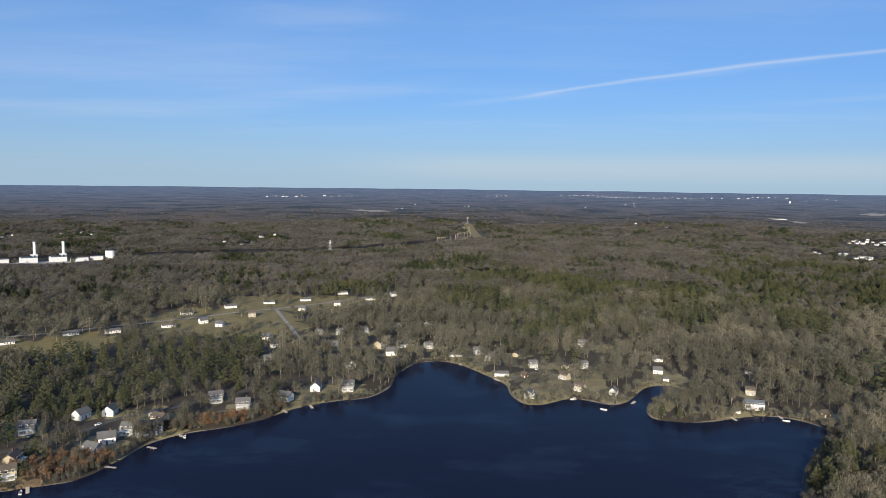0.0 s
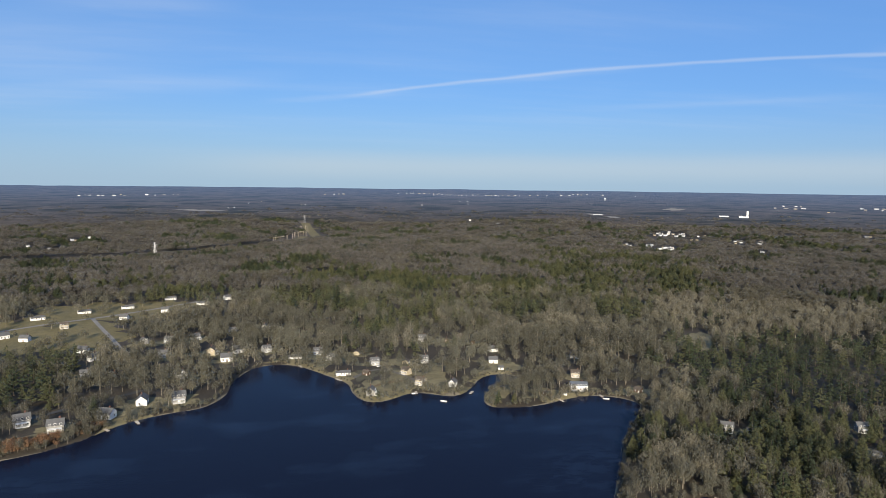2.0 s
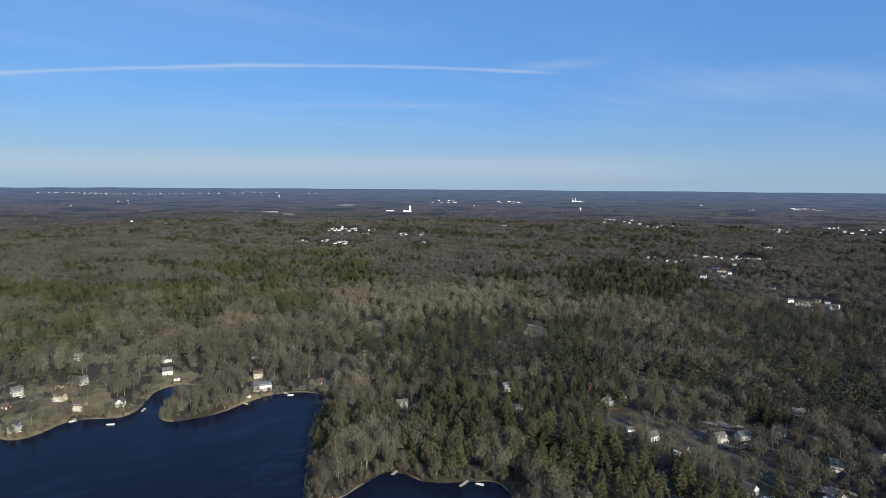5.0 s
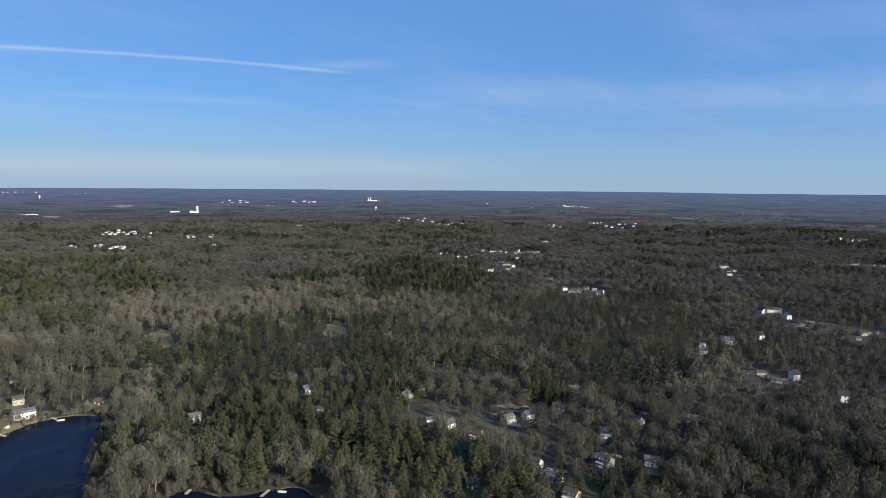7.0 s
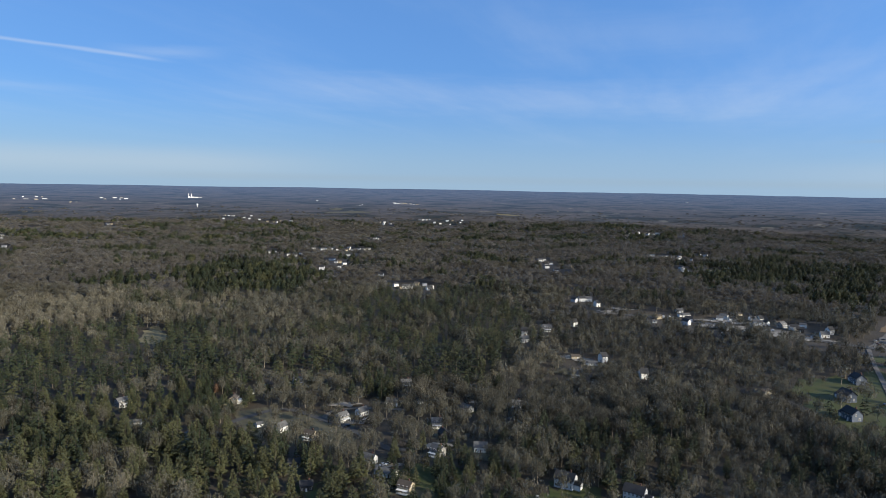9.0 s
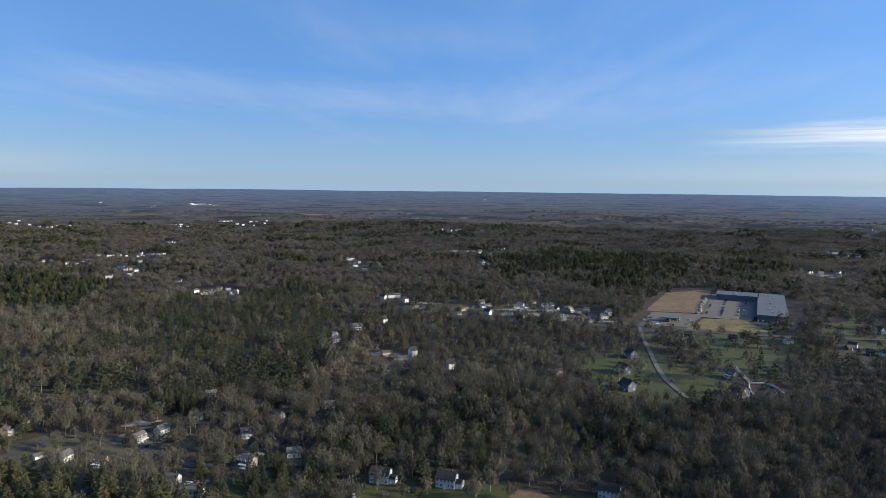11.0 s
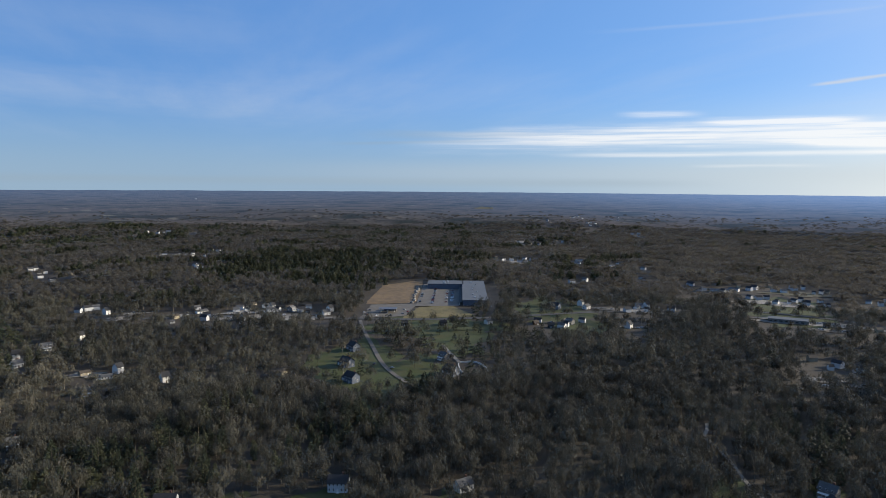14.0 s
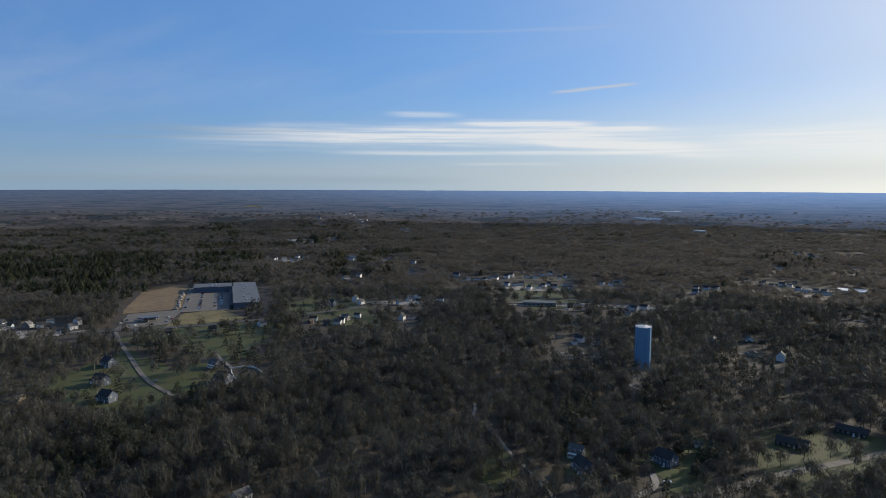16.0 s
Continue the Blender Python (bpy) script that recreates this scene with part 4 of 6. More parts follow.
def place_houses():
    used = set()
    count = 0
    for group, rows in GROUPS:
        for x, y, kind, turn in rows:
            count += 1
            if rows in (NORTH_SIDE, WEST_SIDE, WEST_WOOD, PINE_POINT) and kind != "L":
                turn += (0, 24, -30, 78, 12, -14, 95)[count % 7]
            if rows in (NORTH_SIDE, WEST_SIDE, WEST_WOOD, EAST_SIDE, PINE_POINT, CUL_DE_SAC, SOUTH_ROAD) and math.hypot(x, y) < 560:
                small = 0.62 if rows in (PINE_POINT, CUL_DE_SAC) else 1.0
                patch("yard", x, y, (7.5 + 2.5 * (count % 3)) * small, (6.5 + 2 * (count % 4)) * small, GRASS if rows is SOUTH_ROAD else (YARD if y > 200 and count % 3 else DRY) if count % 3 or y > 200 else GRASS, ("thin dry grass yard round a house", "thin dry grass yard with packed earth")[count % 2],
                      "yard", lift=0.18 + 0.013 * (count % 7), share=0.5 if rows in (NORTH_SIDE, PINE_POINT, CUL_DE_SAC, SOUTH_ROAD) else 0.75, ragged=0.4, extend=False)
            x, y = P(x, y)
            cottage = 1.1 if rows is WEST_SIDE else 0.88 if rows in (NORTH_SIDE, WEST_WOOD, EAST_SIDE, PINE_POINT, CUL_DE_SAC) and kind not in "Lc" else 1.0
            m = Matrix.Translation((x, y, lie(x, y) + 0.25)) @ Matrix.Rotation(radians(turn), 4, "Z") @ Matrix.Diagonal((cottage, cottage, cottage, 1))
            if kind in used:
                ob = copy_thing(KINDS[kind], m)
            else:
                ob = KINDS[kind]
                ob.matrix_basis = m
                used.add(kind)
            tagged(ob, group=group)
            r = math.hypot(x, y)
            wide = 12 if kind in "LD" else 9 if kind in "rcb" else 5 if kind == "s" else 7.5
            FREE.append((x, y, wide, 1.0))
            for k, share in ((0.016, 0.7), (0.030, 0.35)) if rows in (NORTH_SIDE, EAST_SIDE, PINE_POINT, CUL_DE_SAC) else ((0.014, 0.95), (0.028, 0.95), (0.045, 0.85), (0.062, 0.75), (0.08, 0.6)) if r > 760 or rows in (HILL_STREET, ROADSIDE, BACK_LANES) else ((0.018, 0.95), (0.034, 0.9), (0.052, 0.7), (0.07, 0.5), (0.088, 0.3)):
                FREE.append((x * (1 - k), y * (1 - k), max(wide * 0.8, 0.0085 * r), share))


place_houses()


# ---------- cars ----------
def car(paint, label):
    ob = empty("car", Matrix.Identity(4), label, "car")
    bm = bmesh.new()
    box(bm, 0, 0, 0.3, 4.5, 1.8, 0.6)
    bmesh.ops.bevel(bm, geom=bm.edges[:], offset=0.14, segments=2, affect="EDGES")
    part("body", bm, paint, ob)
    bm = bmesh.new()
    v = box(bm, -0.2, 0, 0.88, 2.6, 1.62, 0.56)
    for q in v:
        if q.co.z > 1.2:
            q.co.x, q.co.y = (q.co.x + 0.2) * 0.68 - 0.2, q.co.y * 0.84
    part("cabin", bm, GLASS, ob)
    bm = bmesh.new()
    box(bm, -0.2, 0, 1.44, 1.72, 1.34, 0.05)
    part("roof", bm, paint, ob)
    for sx in (-1.4, 1.4):
        for sy in (-0.82, 0.82):
            bm = bmesh.new()
            bmesh.ops.create_cone(bm, cap_ends=True, segments=12, radius1=0.33, radius2=0.33, depth=0.22,
                                  matrix=Matrix.Translation((sx, sy, 0.33)) @ Matrix.Rotation(math.pi / 2, 4, "X"))
            part("wheel", bm, RUBBER, ob)
    return ob


def paint(name, c):
    return material(name, c, tuple(v * 0.9 for v in c), rough=0.25, fine=1.0)


CARS = [car(paint("white_car_paint", (0.75, 0.75, 0.74)), "white car parked on pale asphalt"), car(paint("dark_car_paint", (0.03, 0.03, 0.035)), "black car parked on pale asphalt"),
        car(paint("silver_car_paint", (0.42, 0.43, 0.44)), "silver car parked on pale asphalt"), car(paint("red_car_paint", (0.30, 0.03, 0.03)), "red car parked on pale asphalt")]
CAR_USED = set()


def park(x, y, turn, k, lift, group):
    m = Matrix.Translation((x, y, lie(x, y) + lift)) @ Matrix.Rotation(turn, 4, "Z")
    if k in CAR_USED:
        ob = copy_thing(CARS[k], m)
    else:
        ob = CARS[k]
        ob.matrix_basis = m
        CAR_USED.add(k)
    tagged(ob, group=group)


# ---------- small lots and pale pavements by the roads ----------
STREET_LOTS = [(671, 66, 12, 5, 2, CONCRETE), (650, -30, 24, 9, 4, CONCRETE), (619, -73, 20, 6, 3, GRAVEL), (605, -92, 16, 4, 3, CONCRETE), (651, 28, 14, 5, 2, DRY), (634, -6, 16, 5, 3, GRAVEL), (461, 75, 10, 5, 1, CONCRETE), (424, 72, 9, 5, 1, DRY),
               (600, -335, 16, 8, 1, DRY), (553, -376, 24, 4, 2, CONCRETE), (482, -345, 14, 4, 2, GRAVEL), (517, -284, 16, 6, 2, DRY), (452, -502, 44, 12, 7, CONCRETE)]
PINE_LOTS = [(415, -496, 15, 6, 5, GRAVEL), (390, -552, 12, 6, 3, CONCRETE), (224, -661, 22, 4, 2, CONCRETE), (267, -479, 6, 3, 1, CONCRETE), (228, -463, 9, 4, 1, GRAVEL), (245, -505, 12, 4, 1, DRY), (292, 154, 12, 4, 1, GRAVEL)]
SOUTH_LOTS = [(312, 174, 8, 4, 1, CONCRETE), (367, 174, 9, 5, 0, DRY), (352, 141, 7, 3, 0, DRY), (345, 101, 12, 3, 1, CONCRETE), (364, 88, 6, 3, 1, GRAVEL), (276, 106, 7, 3, 1, CONCRETE), (270, 86, 10, 3, 0, DRY), (248, 117, 6, 2.5, 1, CONCRETE),
              (458, 70, 8, 4, 0, CONCRETE), (300, -349, 7, 3, 3, GRAVEL), (293, -369, 9, 4, 3, CONCRETE), (297, -333, 4, 2, 1, GRAVEL)]


def lots():
    rnd = random.Random(31)
    for x, y, rx, ry, cars, mat in STREET_LOTS + PINE_LOTS + SOUTH_LOTS:
        label = {CONCRETE.name: "pale worn pavement between bare trees", GRAVEL.name: "grey gravel lot between bare trees", DRY.name: "dry grass lot with packed earth", GRASS.name: "green lawn behind the road"}[mat.name]
        patch("lot", x, y, rx, ry, mat, label, "lot", lift=0.66 + 0.01 * rnd.randrange(9), share=0.9 if math.hypot(x, y) > 420 else 0.6, ragged=0.4, extend=False)
        (px, py), r = P(x, y), math.hypot(*P(x, y))
        if r > 600:
            CLEAR.append((px * 0.965, py * 0.965, rx * PLAN * 0.95, ry * PLAN + 0.035 * r, -math.atan2(px, py), 0.75))
            CLEAR.append((px * 0.93, py * 0.93, rx * PLAN * 0.8, 0.03 * r, -math.atan2(px, py), 0.5))
        a = -math.atan2(px, py)
        for k in range(cars):
            u, v = rnd.uniform(-0.75, 0.75) * rx * PLAN, rnd.uniform(-0.5, 0.5) * ry * PLAN
            park(px + u * math.cos(a) - v * math.sin(a), py + u * math.sin(a) + v * math.cos(a), a + rnd.uniform(-0.4, 0.4), rnd.choice((0, 0, 1, 2, 2, 3)), 0.76, "cars on the roadside lots")

    # open verges along the main road
    for q in along([P(*q) for q in ((690, 105), (664, 50), (655, 0), (640, -44), (615, -85), (600, -125))], 16.0):
        for k, wide, share in ((1.0, 17, 0.9), (0.975, 15, 0.85), (0.95, 14, 0.75), (0.925, 13, 0.5)):
            FREE.append((q[0] * k, q[1] * k, wide, share))


lots()


# ---------- the plaza ----------
PLAZA_TURN = math.atan2(-50, 131)
PU, PV = Vector((math.cos(PLAZA_TURN), math.sin(PLAZA_TURN), 0)), Vector((-math.sin(PLAZA_TURN), math.cos(PLAZA_TURN), 0))


def plaza():
    o = Vector((*P(683, -277), 0))
    n = PLAN
    z = lie(o.x, o.y) + 0.4
    here = Matrix.Translation((o.x, o.y, z)) @ Matrix.Rotation(PLAZA_TURN, 4, "Z")
    shop = empty("shopping_plaza", here, "long L-shaped store building with a white flat roof and dark front", "store")
    for name, x, y, sx, sy in (("main_wing", 0, 0, 140 * n, 25 * n), ("back_wing", 56 * n, 33 * n, 28 * n, 41 * n)):
        bm = bmesh.new()
        box(bm, x, y, -0.6, sx, sy, 8.4)
        w = part(name, bm, BLUE, shop)
        bm = bmesh.new()
        box(bm, x, y, 7.8, sx + 1.4, sy + 1.4, 0.5)
        part("flat_roof", bm, FLAT_ROOF, w, "white membrane roof")
        for k in range(7):
            bm = bmesh.new()
            box(bm, x + sx * ((k + 0.5) / 7 - 0.5) * 0.9, y + 4 * math.sin(k * 2.3), 8.3, 3.0, 2.2, 1.3)
            part("ventilation_unit", bm, STEEL, w, "grey roof ventilation unit")
    bm = bmesh.new()
    box(bm, -14 * n, 14.5 * n, 4.2, 110 * n, 4.0 * n, 0.5)
    part("canopy", bm, DARK, shop, "dark covered walkway along the shop front")
    for k in range(16):
        bm = bmesh.new()
        box(bm, (-68 + k * 7.2) * n, 16.0 * n, -0.5, 0.5, 0.5, 4.8)
        part("post", bm, WHITE, shop)
        bm = bmesh.new()
        box(bm, (-66 + k * 7.2) * n, 12.5 * n + 0.1, 0.1, 7.8, 0.2, 3.4)
        part("shop_window", bm, GLASS, shop)
    for k in range(-9, 10):
        for j in (-1, 0, 1, 2, 3, 4):
            q = o + PU * k * 8 * n + PV * j * 16 * n
            CLEAR.append((q.x, q.y, 18, 18, 0.0, 1.0))
    CLEAR.append((*P(605, -210), 32, 55, 0.2, 0.9))
    # the car park
    lot = new("car_park", None)
    bm = bmesh.new()
    rows = []
    for i in range(13):
        row = []
        for j in range(6):
            q = o + PU * n * (-76 + i * 152 / 12) + PV * n * (16 + j * 44 / 5)
            row.append(bm.verts.new((q.x, q.y, lie(q.x, q.y) + 0.75)))
        rows.append(row)
    for i in range(12):
        for j in range(5):
            bm.faces.new((rows[i][j], rows[i + 1][j], rows[i + 1][j + 1], rows[i][j + 1]))
    bpy.data.objects.remove(lot)
    tagged(part("car_park", bm, GRAVEL), "pale worn asphalt car park beside the stores", "car park", kind="structure")
    rnd = random.Random(5)
    for row, side in ((24, 0), (30, 0), (44, 0), (57, 0)):
        for k in range(56):
            if rnd.random() < (0.42 if row in (24, 44) else 0.2):
                q = o + PU * (-88 + k * 2.9) + PV * row * n
                park(q.x, q.y, PLAZA_TURN + math.pi / 2, rnd.choice((0, 1, 1, 2, 2, 3)), 0.82, "cars parked at the plaza")
    for k in range(9):
        q = o + PU * n * (-75 + rnd.random() * 2) + PV * n * (-16 + k * 4)
        park(q.x, q.y, PLAZA_TURN, rnd.choice((0, 1, 2)), 0.5, "cars parked at the plaza")
    # heaps of pale rubble between the sandy plot and the car park
    for k in range(11):
        q = o + PU * n * (-58 + k * 10.5 + rnd.random() * 4) + PV * n * (63 + rnd.random() * 3)
        bm = bmesh.new()
        bmesh.ops.create_icosphere(bm, subdivisions=2, radius=1.0)
        for v in bm.verts:
            v.co = v.co * (1 + 0.35 * noise.noise(v.co * 1.7 + Vector((k, 0, 0))))
            v.co.z = max(v.co.z, -0.3)
        ob = part("mound", bm, CONCRETE)
        ob.matrix_world = Matrix.Translation((q.x, q.y, lie(q.x, q.y) + 0.9)) @ Matrix.Diagonal((2.8 + rnd.random() * 2, 2.2 + rnd.random(), 1.6 + rnd.random(), 1))
        tagged(ob, "heap of pale broken concrete on sandy soil", "mound", "mounds by the car park")
    # low filling station with cars round it
    z = lie(*P(612, -160)) + 0.6
    gas = empty("filling_station", Matrix.Translation((*P(612, -160), z)) @ Matrix.Rotation(PLAZA_TURN, 4, "Z"), "low filling station with a dark blue canopy", "filling station")
    bm = bmesh.new()
    box(bm, 0, 0, 4.6, 12, 24, 0.9)
    part("canopy", bm, BLUE, gas)
    for sx in (-4, 4):
        for sy in (-9, 0, 9):
            bm = bmesh.new()
            box(bm, sx, sy, -0.5, 0.5, 0.5, 5.2)
            part("post", bm, WHITE, gas)
    bm = bmesh.new()
    box(bm, 12, -2, -0.5, 8, 16, 4.2)
    part("kiosk", bm, GREY, gas)
    bm = bmesh.new()
    box(bm, 12, -2, 3.7, 8.8, 16.8, 0.4)
    part("kiosk_roof", bm, FLAT_ROOF, gas)
    plot("forecourt", ((593, -129), (655, -154), (648, -201), (587, -169)), GRAVEL, "pale asphalt forecourt", "forecourt", 0.56)
    for k in range(10):
        a = k * 0.63
        park(612 * n + 24 * math.cos(a), -158 * n + 30 * math.sin(a), a * 2, k % 4, 0.62, "cars at the filling station")


plaza()
for k, (x, y) in enumerate(((372, -117), (430, -103), (418, -112), (250, 118), (262, 106), (271, 176), (283, 156), (296, 152), (349, 82), (337, 81), (146, -233), (129, -262), (119, -285),
                            (244, 52), (250, 30), (-186, 306), (-176, 326), (-208, 288), (-150, 350), (-58, 466), (36, 428), (62, 428), (660, -20), (652, 20), (624, -60), (608, -92))):
    park(*P(x, y), 0.7 + k * 1.9, (0, 1, 2, 0, 1)[k % 5], 0.5, "cars parked at houses")


# ---------- water tower ----------
def water_tower():
    (x, y), r, h = P(252, -368), 7.0, 40.2
    ob = empty("water_tower", Matrix.Translation((x, y, lie(x, y))), "tall pale blue cylindrical water tower above bare trees", "water tower")
    bm = bmesh.new()
    cone(bm, 0, 0, -0.5, r, r, h + 0.5, 40, False)
    ob2 = part("shell", bm, TANK_BLUE, ob)
    for p in ob2.data.polygons:
        p.use_smooth = True
    bm = bmesh.new()
    cone(bm, 0, 0, h, r + 0.15, r * 0.55, 0.9, 40)
    cone(bm, 0, 0, h + 0.9, r * 0.55, 0.4, 0.4, 40)
    part("dome", bm, WHITE, ob, "white shallow dome")
    for k in range(10):
        a = 2 * math.pi * k / 10
        bm = bmesh.new()
        box(bm, (r + 0.1) * math.cos(a), (r + 0.1) * math.sin(a), -0.5, 0.35, 0.35, h + 0.4, a)
        part("rib", bm, TANK_BLUE, ob)
    bm = bmesh.new()
    for k in range(24):
        a, b = 2 * math.pi * k / 24, 2 * math.pi * (k + 1) / 24
        p, q = Vector((math.cos(a), math.sin(a), 0)) * (r + 0.1), Vector((math.cos(b), math.sin(b), 0)) * (r + 0.1)
        for z in (h + 0.6, h + 1.15):
            beam(bm, p + Vector((0, 0, z)), q + Vector((0, 0, z)), 0.09)
        beam(bm, p + Vector((0, 0, h)), p + Vector((0, 0, h + 1.15)), 0.09)
    part("railing", bm, STEEL, ob)
    bm = bmesh.new()
    cone(bm, 1.0, 0, h + 1.2, 0.15, 0.1, 2.6, 8)
    cone(bm, -1.5, 1, h + 1.2, 0.6, 0.6, 0.7, 12)
    part("vent", bm, STEEL, ob)
    bm = bmesh.new()
    a = 3.9
    c, s = (r + 0.45) * math.cos(a), (r + 0.45) * math.sin(a)
    for d in (-0.25, 0.25):
        beam(bm, (c - d * math.sin(a), s + d * math.cos(a), 0), (c - d * math.sin(a), s + d * math.cos(a), h + 1), 0.08)
    for k in range(82):
        beam(bm, (c - 0.25 * math.sin(a), s + 0.25 * math.cos(a), 0.5 * k + 1), (c + 0.25 * math.sin(a), s - 0.25 * math.cos(a), 0.5 * k + 1), 0.05)
    part("ladder", bm, STEEL, ob)
    FREE.append((x, y, 15, 1.0))
    FREE.append((x * 0.95, y * 0.95, 13, 0.7))
    patch("tower_yard", 248, -356, 8, 7, ASPHALT, "grey service yard at the foot of the tower", "yard", lift=0.3, share=0.8)
    ribbon("driveway", [(249, -340), (238, -333), (228, -330)], 3.0, CONCRETE, "short pale service drive", "driveway", lift=0.42)


water_tower()


# ---------- power plant, lines and distant buildings ----------
def power_plant():
    turn = radians(35)
    for k, (x, y) in enumerate(((-657, 925), (-628, 948))):
        x, y = P(x, y)
        z = lie(x, y)
        ob = empty("power_station_block", Matrix.Translation((x, y, z)) @ Matrix.Rotation(turn, 4, "Z") @ Matrix.Diagonal((PLAN, PLAN, PLAN, 1)), "white power station block with a tall white stack", "power station", "power station blocks")
        bm = bmesh.new()
        box(bm, 0, 0, -1, 23, 20, 8)
        part("hall", bm, PALE_GREY, ob)
        bm = bmesh.new()
        box(bm, 7, 9, -1, 9, 9, 11.5)
        part("boiler_house", bm, PALE_GREY, ob)
        for j in range(4):
            bm = bmesh.new()
            box(bm, -8 + j * 5.2, -2, 7, 2.2, 15, 2.0)
            part("air_inlet", bm, DARK, ob)
        bm = bmesh.new()
        cone(bm, 8, 10, 8, 2.1, 1.9, 20, 24)
        st = part("stack", bm, WHITE, ob)
        bm = bmesh.new()
        cone(bm, 8, 10, 28, 2.1, 2.1, 0.8, 24)
        part("rim", bm, STEEL, st)
        for k, wide in ((1.0, 50), (0.975, 42), (0.95, 42), (0.925, 40)):
            FREE.append((x * k, y * k, wide, 0.97))
    for x, y, sx, sy, h in ((-688, 905, 26, 14, 7), (-603, 950, 12, 10, 6), (-594, 955, 14, 10, 8), (-583, 972, 17, 10, 8)):
        (x, y), (sx, sy) = P(x, y), P(sx, sy)
        ob = empty("plant_building", Matrix.Translation((x, y, lie(x, y))) @ Matrix.Rotation(turn, 4, "Z"), "low white flat-roofed plant building", "plant building", "plant buildings")
        bm = bmesh.new()
        box(bm, 0, 0, -1, sx, sy, h + 1)
        part("wall", bm, PALE_GREY, ob)
        bm = bmesh.new()
        box(bm, 0, 0, h, sx + 0.6, sy + 0.6, 0.4)
        part("roof", bm, FLAT_ROOF, ob)
        for k, wide in ((1.0, 34), (0.975, 30), (0.95, 28), (0.93, 26)):
            FREE.append((x * k, y * k, wide, 0.97))
    x, y = P(-572, 990)
    ob = empty("storage_tank", Matrix.Translation((x, y, lie(x, y))), "round white steel storage tank", "storage tank")
    bm = bmesh.new()
    cone(bm, 0, 0, -1, 9.5, 9.5, 19, 32)
    part("shell", bm, WHITE, ob)
    bm = bmesh.new()
    cone(bm, 0, 0, 18, 9.7, 0.5, 1.8, 32)
    part("roof", bm, FLAT_ROOF, ob)
    for k, wide in ((1.0, 32), (0.975, 28), (0.95, 26)):
        FREE.append((x * k, y * k, wide, 0.97))
    patch("plant_yard", -632, 932, 58, 22, CONCRETE, "pale concrete yard of the power plant", "yard", lift=0.5, share=1.0, extend=False)
    patch("plant_verge", -560, 990, 90, 22, MEADOW, "dry grass strip beside the power plant", "verge", lift=0.3, share=0.85, extend=False)


power_plant()


def pylon(high):
    """A lattice tower: four legs, bracing and three cross-arms."""
    ob = empty("pylon", Matrix.Identity(4), "grey steel lattice pylon in a cleared strip", "pylon", "pylons of the power line")
    for sx in (-1, 1):
        for sy in (-1, 1):
            bm = bmesh.new()
            beam(bm, (sx * 3.2, sy * 3.2, -0.5), (sx * 0.6, sy * 0.6, high), 0.3)
            part("leg", bm, STEEL, ob)
    bm = bmesh.new()
    for k in range(6):
        z0, z1 = high * k / 6, high * (k + 1) / 6
        a, b = 3.2 - 2.6 * k / 6, 3.2 - 2.6 * (k + 1) / 6
        for s in (-1, 1):
            beam(bm, (-a, s * a, z0), (b, s * b, z1), 0.25)
            beam(bm, (s * a, -a, z0), (s * b, b, z1), 0.25)
    part("bracing", bm, STEEL, ob)
    for z, w in ((high * 0.7, 6), (high * 0.83, 7), (high * 0.96, 5)):
        bm = bmesh.new()
        beam(bm, (-w, 0, z), (w, 0, z), 0.5)
        part("cross_arm", bm, STEEL, ob)
    return ob


def pole_frame():
    ob = empty("pole_frame", Matrix.Identity(4), "pale timber pole frame carrying power lines", "pole frame", "pole frames of the power line")
    for s in (-3, 3):
        bm = bmesh.new()
        cone(bm, s, 0, -0.5, 0.42, 0.3, 18, 8)
        part("pole", bm, POLE, ob)
    bm = bmesh.new()
    beam(bm, (-6, 0, 16.5), (6, 0, 16.5), 0.5)
    part("cross_arm", bm, POLE, ob)
    return ob


P1, P2 = pylon(30), pole_frame()
P1.matrix_basis = Matrix.Translation((*P(-271, 1166), lie(*P(-271, 1166)))) @ Matrix.Rotation(0.8, 4, "Z")
for x, y in ((-47, 1910),):
    x, y = P(x, y)
    copy_thing(P1, Matrix.Translation((x, y, lie(x, y))) @ Matrix.Rotation(0.1, 4, "Z"))
first = True
for x, y in ((-94, 1387), (-86, 1402), (-79, 1417), (-72, 1448), (-63, 1502), (-61, 1573), (-55, 1590), (-48, 1610), (-41, 1627), (-34, 1630), (-64, 1720), (-52, 1737), (-39, 1754)):
    x, y = P(x, y)
    m = Matrix.Translation((x, y, lie(x, y))) @ Matrix.Rotation(0.05 * x, 4, "Z")
    if first:
        P2.matrix_basis = m
        first = False
    else:
        copy_thing(P2, m)


